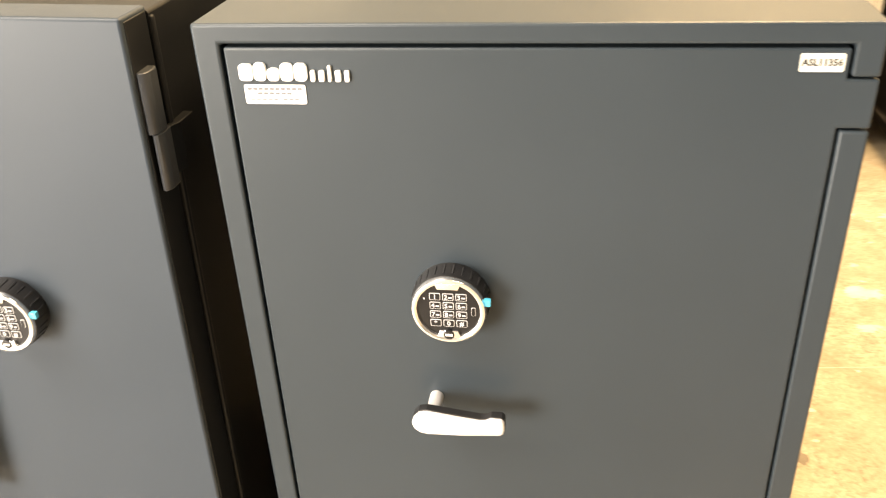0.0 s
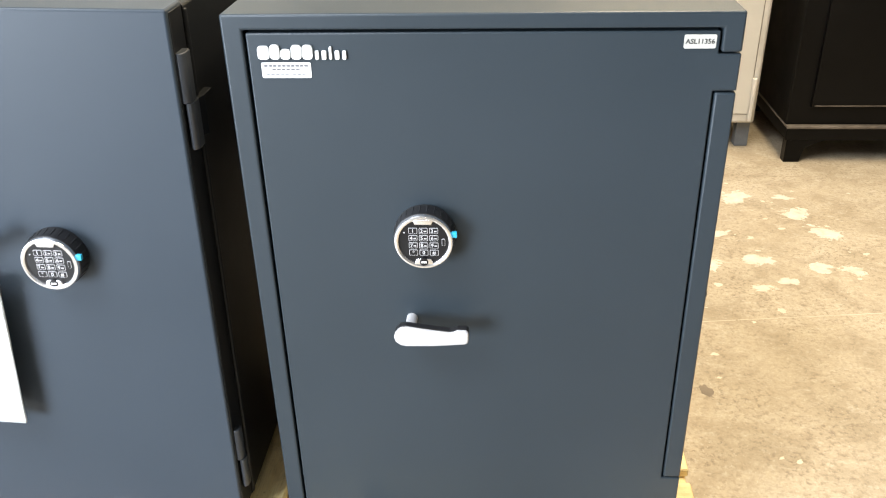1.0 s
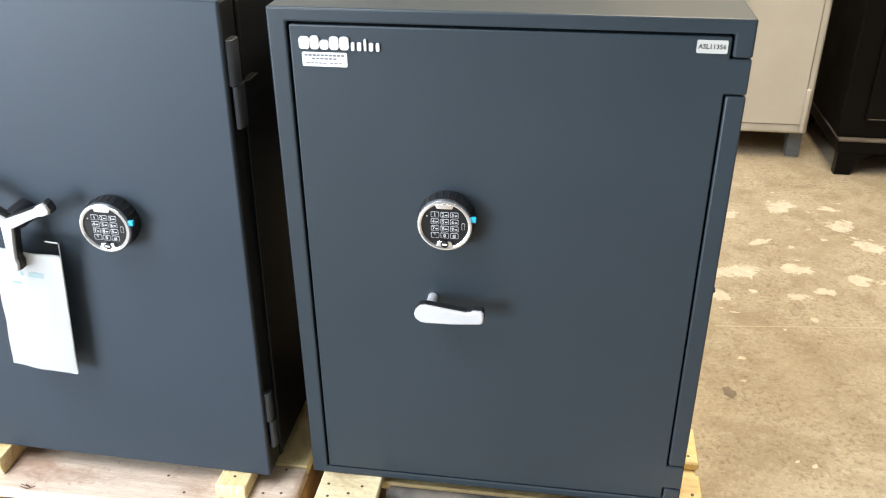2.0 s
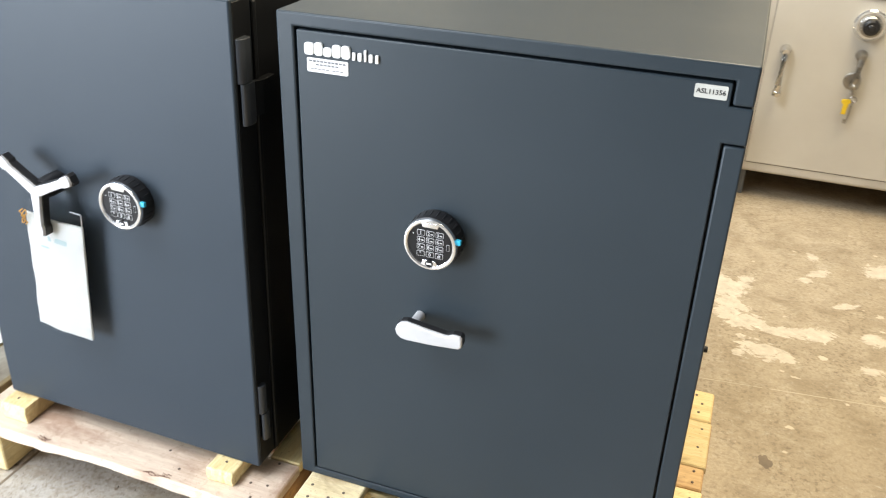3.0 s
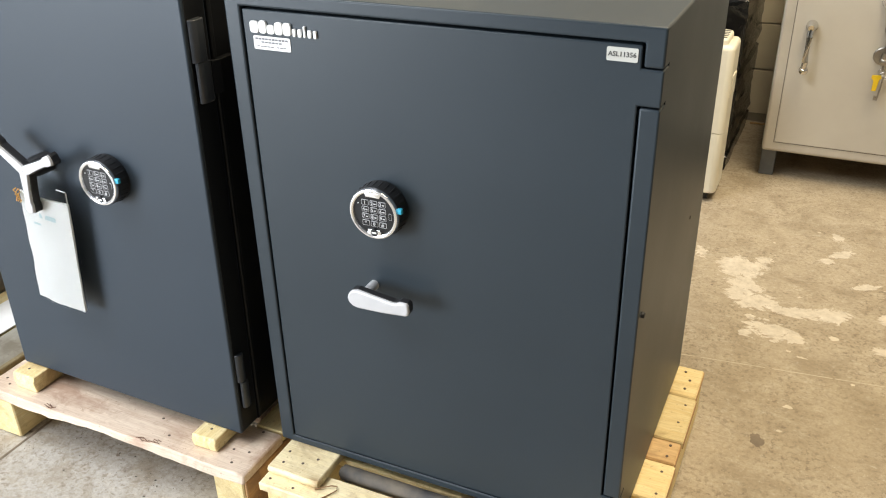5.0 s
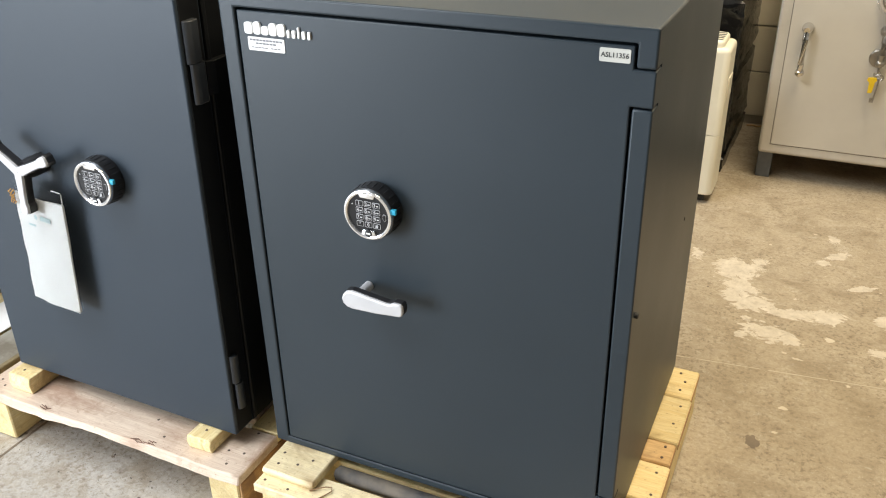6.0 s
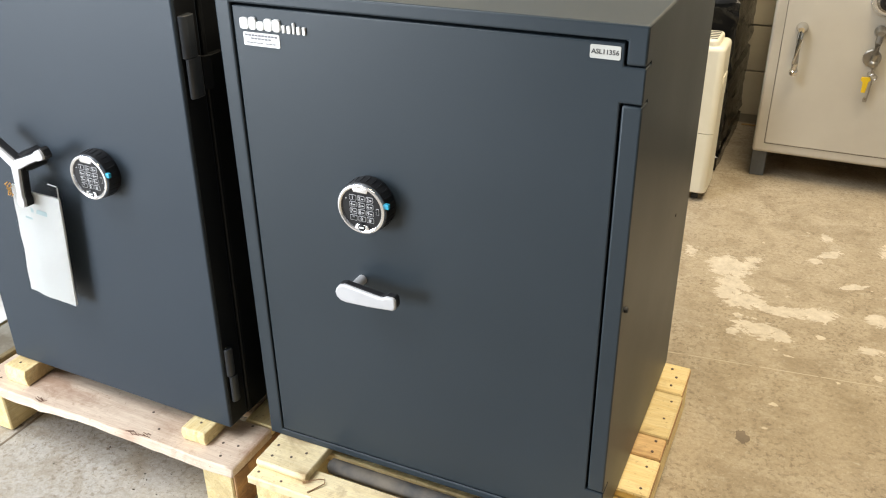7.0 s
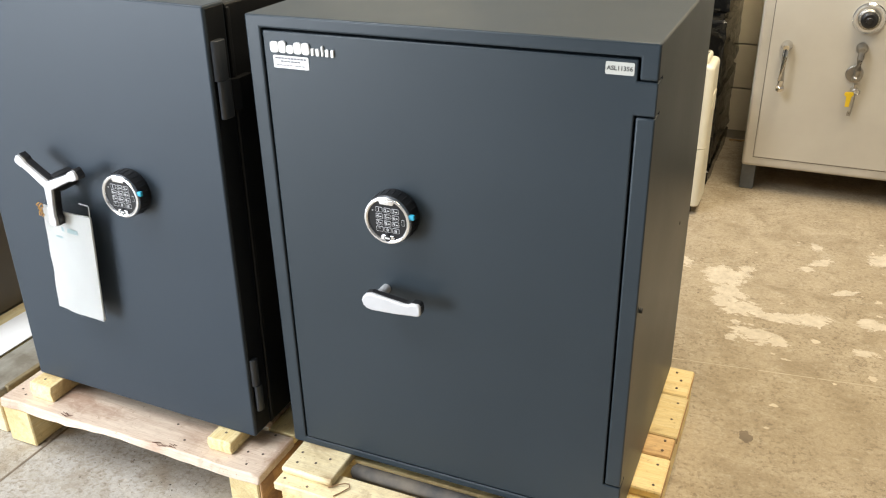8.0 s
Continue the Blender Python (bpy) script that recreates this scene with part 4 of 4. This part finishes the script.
# ---- the back of the room ----
def cream_safe():
    s = thing("safe", pose(0, 0, 0), "old cream painted safe on four grey steel feet", "safe")
    x0, x1, y0, z0, z1 = 0.701, 1.390, 2.160, 0.112, 1.03
    bm = prism(B(), [(x0, z0), (x1, z0), (x1, z1), (x0, z1)], y0, y0 + 0.55, r=0.012, seg=4, sides=True)
    part("body", bm, CREAM_EDGE, s)
    part("door", prism(B(), [(x0 + 0.042, z0 + 0.040), (x1 - 0.030, z0 + 0.040), (x1 - 0.030, z1 - 0.032), (x0 + 0.042, z1 - 0.032)], y0 - 0.004, y0 + 0.004, r=0.003), CREAM_PAINT, s)
    part("door_gap", prism(B(), [(x0 + 0.0400, z0 + 0.0380), (x1 - 0.0280, z0 + 0.0380), (x1 - 0.0280, z1 - 0.0300), (x0 + 0.0400, z1 - 0.0300)], y0 - 0.0008, y0 + 0.002), WORN_RAIL, s)
    for fx in (x0 + 0.002, x1 - 0.055):
        for fy in (y0 + 0.040, y0 + 0.49):
            part("foot", box(B(), fx, fx + 0.053, fy, fy + 0.05, 0.0, z0 + 0.004, 0.003), LEG_PAINT, s, "grey steel foot")
    for hz in (0.128, 0.78):
        part("hinge", prism(B(), rounded(x1 - 0.034, x1 - 0.016, y0 - 0.022, y0 - 0.003, 0.006), hz + 0.172, hz, "z", r=0.002), CREAM_EDGE, s, "cream painted hinge")
    def lever(x, top, low, material):
        h = part("handle", lathe(B(), [(0.020, 0.002), (0.020, -0.008), (0.016, -0.016), (0.014, -0.040), (0.010, -0.047)], (x, y0 - 0.004, top), 24), material, s, "worn chrome lever handle")
        part("shaft", wire(B(), [(x, y0 - 0.040, top - 0.004), (x - 0.001, y0 - 0.046, top - 0.03), (x - 0.002, y0 - 0.048, low + 0.035), (x - 0.002, y0 - 0.045, low + 0.012)], 0.0112, 14), material, h)
        part("knob", lathe(B(), [(0.004, -0.058), (0.013, -0.052), (0.016, -0.042), (0.013, -0.032), (0.004, -0.028)], (x - 0.002, y0, low + 0.004), 20), material, h)
        return h
    lever(0.803, 0.592, 0.438, MIRROR)
    lever(1.052, 0.601, 0.496, STEEL)
    part("escutcheon", lathe(B(), [(0.030, 0.002), (0.030, -0.004), (0.026, -0.006)], (1.043, y0 - 0.004, 0.508), 28), STEEL, s, "round key escutcheon")
    dial = part("dial", lathe(B(), [(0.054, 0.002), (0.054, -0.006), (0.047, -0.012), (0.045, -0.018)], (1.056, y0 - 0.004, 0.706), 40), CHROME, s, "chrome combination dial")
    part("dial_ring", lathe(B(), [(0.038, -0.016), (0.036, -0.030), (0.030, -0.034)], (1.056, y0 - 0.004, 0.706), 40), STEEL, dial)
    part("dial_knob", lathe(B(), [(0.029, -0.030), (0.027, -0.046), (0.020, -0.050)], (1.056, y0 - 0.004, 0.706), 32), BLACK_PLASTIC, dial, "black dial knob")
    part("dial_cap", lathe(B(), [(0.012, -0.048), (0.011, -0.055), (0.008, -0.057)], (1.056, y0 - 0.004, 0.706), 24), BLACK_PLASTIC, dial)
    for k in range(20):
        a = 2 * math.pi * k / 20
        part("tick", box(B(), 1.056 + 0.031 * math.cos(a) - 0.0008, 1.056 + 0.031 * math.cos(a) + 0.0008, y0 - 0.0395, y0 - 0.0375, 0.706 + 0.031 * math.sin(a) - 0.0008, 0.706 + 0.031 * math.sin(a) + 0.0008), WHITE_PRINT, dial)
    part("badge", prism(B(), rounded(1.005, 1.105, 0.792, 0.832, 0.012), y0 - 0.009, y0 - 0.003, r=0.001), STEEL, s, "small worn metal badge")
    return s


cream_safe()


def keys():
    k = thing("key_bunch", pose(1.050, 2.132, 0.489), "steel key with a yellow plastic tag hanging in a lock", "key")
    ringed = [(0.011 * math.cos(a), -0.006, -0.030 + 0.013 * math.sin(a)) for a in (2 * math.pi * i / 16 for i in range(17))]
    part("key_ring", wire(B(), ringed, 0.0011, 6), STEEL, k)
    part("key_in_lock", box(B(), -0.003, 0.003, -0.006, 0.030, -0.026, -0.006, 0.001), STEEL, k)
    tag = part("tag", prism(B(), [(-0.026, -0.042), (0.000, -0.040), (0.004, -0.050), (-0.002, -0.058), (-0.006, -0.096), (-0.020, -0.096), (-0.020, -0.060), (-0.028, -0.052)], -0.010, -0.005, r=0.0012), YELLOW, k, "yellow plastic key tag")
    shank = B()
    wire(shank, [(0.008, -0.004, -0.045), (0.006, -0.004, -0.09), (0.002, -0.004, -0.130)], 0.0028, 8)
    box(shank, -0.009, 0.002, -0.006, -0.002, -0.130, -0.114, 0.0008)
    part("blade", shank, STEEL, k)
    part("bow", wire(B(), [(0.009 + 0.012 * math.cos(a), -0.004, -0.040 + 0.010 * math.sin(a)) for a in (2 * math.pi * i / 14 for i in range(15))], 0.0028, 6), STEEL, k)
    return k


keys()


def black_cabinet():
    c = thing("cabinet_safe", pose(0, 0, 0), "black lacquered old safe on a bracket-footed base", "safe")
    x0, x1, y0, y1 = 1.468, 2.240, 2.030, 2.680
    part("body", prism(B(), [(x0 + 0.004, 0.152), (x1 - 0.004, 0.152), (x1 - 0.004, 1.35), (x0 + 0.004, 1.35)], y0 + 0.010, y1, r=0.005, sides=True), BLACK_LACQUER, c)
    part("door", prism(B(), [(x0 + 0.085, 0.225), (x1 - 0.085, 0.225), (x1 - 0.085, 1.28), (x0 + 0.085, 1.28)], y0 - 0.006, y0 + 0.012, r=0.006), BLACK_LACQUER, c)
    part("line", box(B(), x0 + 0.0945, x1 - 0.0945, y0 - 0.0082, y0 - 0.005, 0.230, 0.2335), WORN_RAIL, c, "thin worn gilt line")
    part("rail_top", box(B(), x0 + 0.006, x1 - 0.006, y0 - 0.010, y1, 0.140, 0.152, 0.004), WORN_RAIL, c, "worn moulding edge")
    part("rail", box(B(), x0 + 0.010, x1 - 0.010, y0 - 0.002, y1 - 0.01, 0.092, 0.140, 0.003), BLACK_LACQUER, c)
    for side in (0, 1):
        def fx(u):
            return x0 + 0.018 + u if not side else x1 - 0.018 - u
        out = [(fx(0), 0.0), (fx(0.060), 0.0), (fx(0.064), 0.030), (fx(0.075), 0.058), (fx(0.100), 0.074), (fx(0.150), 0.090), (fx(0.150), 0.093), (fx(0), 0.093)]
        for ya, yb in ((y0 + 0.002, y0 + 0.045), (y1 - 0.06, y1 - 0.015)):
            part("bracket_foot", prism(B(), out, ya, yb, r=0.003), BLACK_LACQUER, c)
    part("handle", rod(B(), (x0 + 0.18, y0 - 0.045, 0.86), (x0 + 0.18, y0 - 0.045, 0.74), 0.010), STEEL, c)
    part("handle_post", rod(B(), (x0 + 0.18, y0 - 0.050, 0.85), (x0 + 0.18, y0, 0.85), 0.012), STEEL, c)
    return c


black_cabinet()


def ivory_unit():
    u = thing("dehumidifier", pose(0, 0, 0), "ivory plastic portable air unit on castors", "dehumidifier")
    x0, x1, y0, y1, z0, z1 = 0.180, 0.589, 1.850, 2.020, 0.035, 0.592
    case = prism(B(), rounded(x0, x1, y0, y1, 0.022, 5), z0, 0.262, "z", r=0.006, seg=3)
    part("lower_case", case, IVORY, u)
    part("upper_case", prism(B(), rounded(x0, x1, y0, y1, 0.022, 5), z1 - 0.022, 0.264, "z", r=0.016, seg=4), IVORY, u)
    part("top_cover", prism(B(), rounded(x0 + 0.010, x1 - 0.025, y0 + 0.012, y1 - 0.012, 0.020, 5), z1, z1 - 0.03, "z", r=0.010, seg=3), IVORY, u)
    for k in range(5):
        part("grille_slot", box(B(), x0 + 0.05, x1 - 0.034, y0 + 0.030 + 0.024 * k, y0 + 0.040 + 0.024 * k, z1 - 0.004, z1 + 0.0012, 0.001), DARK_PRINT, u)
    part("grip_recess", box(B(), x1 - 0.004, x1 + 0.0035, y0 + 0.05, y0 + 0.13, 0.38, 0.46, 0.003), IVORY, u)
    for cx in (x0 + 0.05, x1 - 0.04):
        for cy in (y0 + 0.04, y1 - 0.04):
            c = part("castor", rod(B(), (cx - 0.011, cy, 0.0165), (cx + 0.011, cy, 0.0165), 0.0165, None, 20), RUBBER, u, "dark castor wheel")
            part("castor_fork", box(B(), cx - 0.014, cx + 0.014, cy - 0.010, cy + 0.010, 0.026, 0.040, 0.002), LEG_PAINT, c)
    return u


ivory_unit()


def wrapped_stack():
    """A stack under black stretch film: a box of many small tight folds."""
    s = thing("wrapped_stack", pose(0, 0, 0), "tall stack wrapped in shiny black stretch film", "wrapped goods")
    x0, x1, y0, y1, z1 = -0.45, 0.580, 2.170, 2.785, 1.50
    bm = B()
    nx, nz = 220, 170
    per = 2 * ((x1 - x0) + (y1 - y0))
    def ring_point(f):
        d = f * per
        for ax, ay, bx, by in ((x0, y0, x1, y0), (x1, y0, x1, y1), (x1, y1, x0, y1), (x0, y1, x0, y0)):
            length = math.hypot(bx - ax, by - ay)
            if d <= length:
                return ax + (bx - ax) * d / length, ay + (by - ay) * d / length
            d -= length
        return x0, y0
    cx, cy = (x0 + x1) / 2, (y0 + y1) / 2
    rows = []
    for k in range(nz + 1):
        z = 0.004 + (z1 - 0.004) * k / nz
        row = []
        for i in range(nx):
            px, py = ring_point(i / nx)
            fold = noise.noise(Vector((px * 4 + py * 4, z * 22 + (px + py) * 9, 0.3))) * 0.006 + noise.noise(Vector((px * 3, py * 3, z * 5))) * 0.005 + abs(noise.noise(Vector((px * 9 + z * 10, py * 9 - z * 17, z * 46)))) * 0.007
            fold -= 0.012 * (math.sin(z * 2 * math.pi / 0.30) > 0.94)
            dx, dy = px - cx, py - cy
            row.append(bm.verts.new((px + fold * dx / 0.5, py + fold * dy / 0.5, z)))
        rows.append(row)
    for p, q in zip(rows, rows[1:]):
        for i in range(nx):
            bm.faces.new((p[i], p[(i + 1) % nx], q[(i + 1) % nx], q[i]))
    bm.faces.new(rows[-1])
    bmesh.ops.recalc_face_normals(bm, faces=bm.faces[:])
    part("film", bm, WRAP, s, flat=False)
    return s


wrapped_stack()


scrap = wire(B(), [(0.600, 2.770, 0.004), (0.625, 2.776, 0.005), (0.648, 2.772, 0.004), (0.668, 2.778, 0.006), (0.684, 2.774, 0.004)], 0.0035, 6)
tagged(new("wood_splinter", mesh_of("wood_splinter", scrap, PINE_BROWN)), "pale wood splinter on the floor beside a block wall", "splinter")


# ---- floor marks ----
def blob(bm, cx, cy, rx, ry, turn, seed, rag, z=0.0012, n=90):
    """A flat flake with a ragged outline."""
    pts = []
    for k in range(n):
        a = 2 * math.pi * k / n
        d = Vector((math.cos(a), math.sin(a), seed))
        r = 1 + rag * (noise.noise(d * 1.3) * 1.1 + noise.noise(d * 3.1) * 0.6 + noise.noise(d * 8.0) * 0.35 + noise.noise(d * 20.0) * 0.18)
        r = max(r, 0.12)
        u, v = rx * r * math.cos(a), ry * r * math.sin(a)
        c, s = math.cos(turn), math.sin(turn)
        pts.append(bm.verts.new((cx + c * u - s * v, cy + s * u + c * v, z)))
    bm.faces.new(pts)


rng = random.Random(5)
spots = B()
blob(spots, 0.893, 0.572, 0.015, 0.021, 0.3, 51.0, 0.42, 0.0006, 40)
for k in range(26):
    blob(spots, rng.uniform(-1.0, 1.7), rng.uniform(-0.6, 1.9), rng.uniform(0.0015, 0.004), rng.uniform(0.0015, 0.004), 0, 200 + k, 0.4, 0.0005, 14)
part("oil_spots", spots, STAIN, floor, "dark oil spots", "stuff")
flecks = B()
for k in range(70):
    x, y = rng.uniform(0.78, 1.95), rng.uniform(-0.3, 1.85)
    w = rng.uniform(0.002, 0.009) * (1.6 if 0.55 < y < 1.6 else 1.0)
    blob(flecks, x, y, w, w * rng.uniform(0.35, 0.9), rng.uniform(-0.5, 0.8), 300 + k, 0.6, 0.0006, 22)
part("paint_flecks", flecks, FLECK, floor, "pale scraps of scraped paint", "stuff")
joint = B()
box(joint, -0.679, -0.673, -6.0, 2.9, -0.001, 0.0009)
box(joint, -8.0, -0.684, -0.085, -0.079, -0.001, 0.0009)
part("slab_joint", joint, STAIN, floor, "dark sawn slab joint")
pale = B()
at = 0.3
while at < 4.6:
    far_end = at + rng.uniform(0.05, 0.45)
    y_a, y_b, w = 0.810 + 0.1152 * (at - 0.3), 0.810 + 0.1152 * (far_end - 0.3), rng.uniform(0.0010, 0.0024)
    prism(pale, [(at, y_a - w), (far_end, y_b - w), (far_end, y_b + w), (at, y_a + w)], 0.0004, -0.001, "z")
    at = far_end + rng.uniform(0.004, 0.05)
part("slab_joint", pale, JOINT_FILL, floor, "pale filled slab joint")

# loose crumbs of bark and grit under the pallets
crumbs = B()
for k in range(240):
    x, y = rng.uniform(-0.66, -0.06), rng.gauss(-0.065, 0.050)
    r = rng.uniform(0.0007, 0.0020) if k % 14 else rng.uniform(0.002, 0.0042)
    m = pose(x, y, 0.35 * r, rng.uniform(0, 60), rng.uniform(0, 60), rng.uniform(0, 360)) @ Matrix.Diagonal((1.0, rng.uniform(0.4, 0.8), rng.uniform(0.3, 0.6), 1))
    bmesh.ops.create_icosphere(crumbs, subdivisions=1, radius=r, matrix=m)
tagged(new("floor_crumbs", mesh_of("floor_crumbs", crumbs, GRIT)), "dark bark crumbs and grit on concrete floor", "crumbs", "", "stuff")

# ---- wall blocks ----
block_mesh = mesh_of("wall_block", box(B(), 0.003, 0.397, 0.0, 0.030, 0.003, 0.197, 0.003, 1), BLOCK)
for row in range(9):
    for col in range(12):
        x = -1.65 + 0.4 * col + (0.2 if row % 2 else 0.0)
        b = new("wall_block", block_mesh)
        b.location = (x, 2.800, 0.040 + 0.2 * row)
        b.parent = wall_north
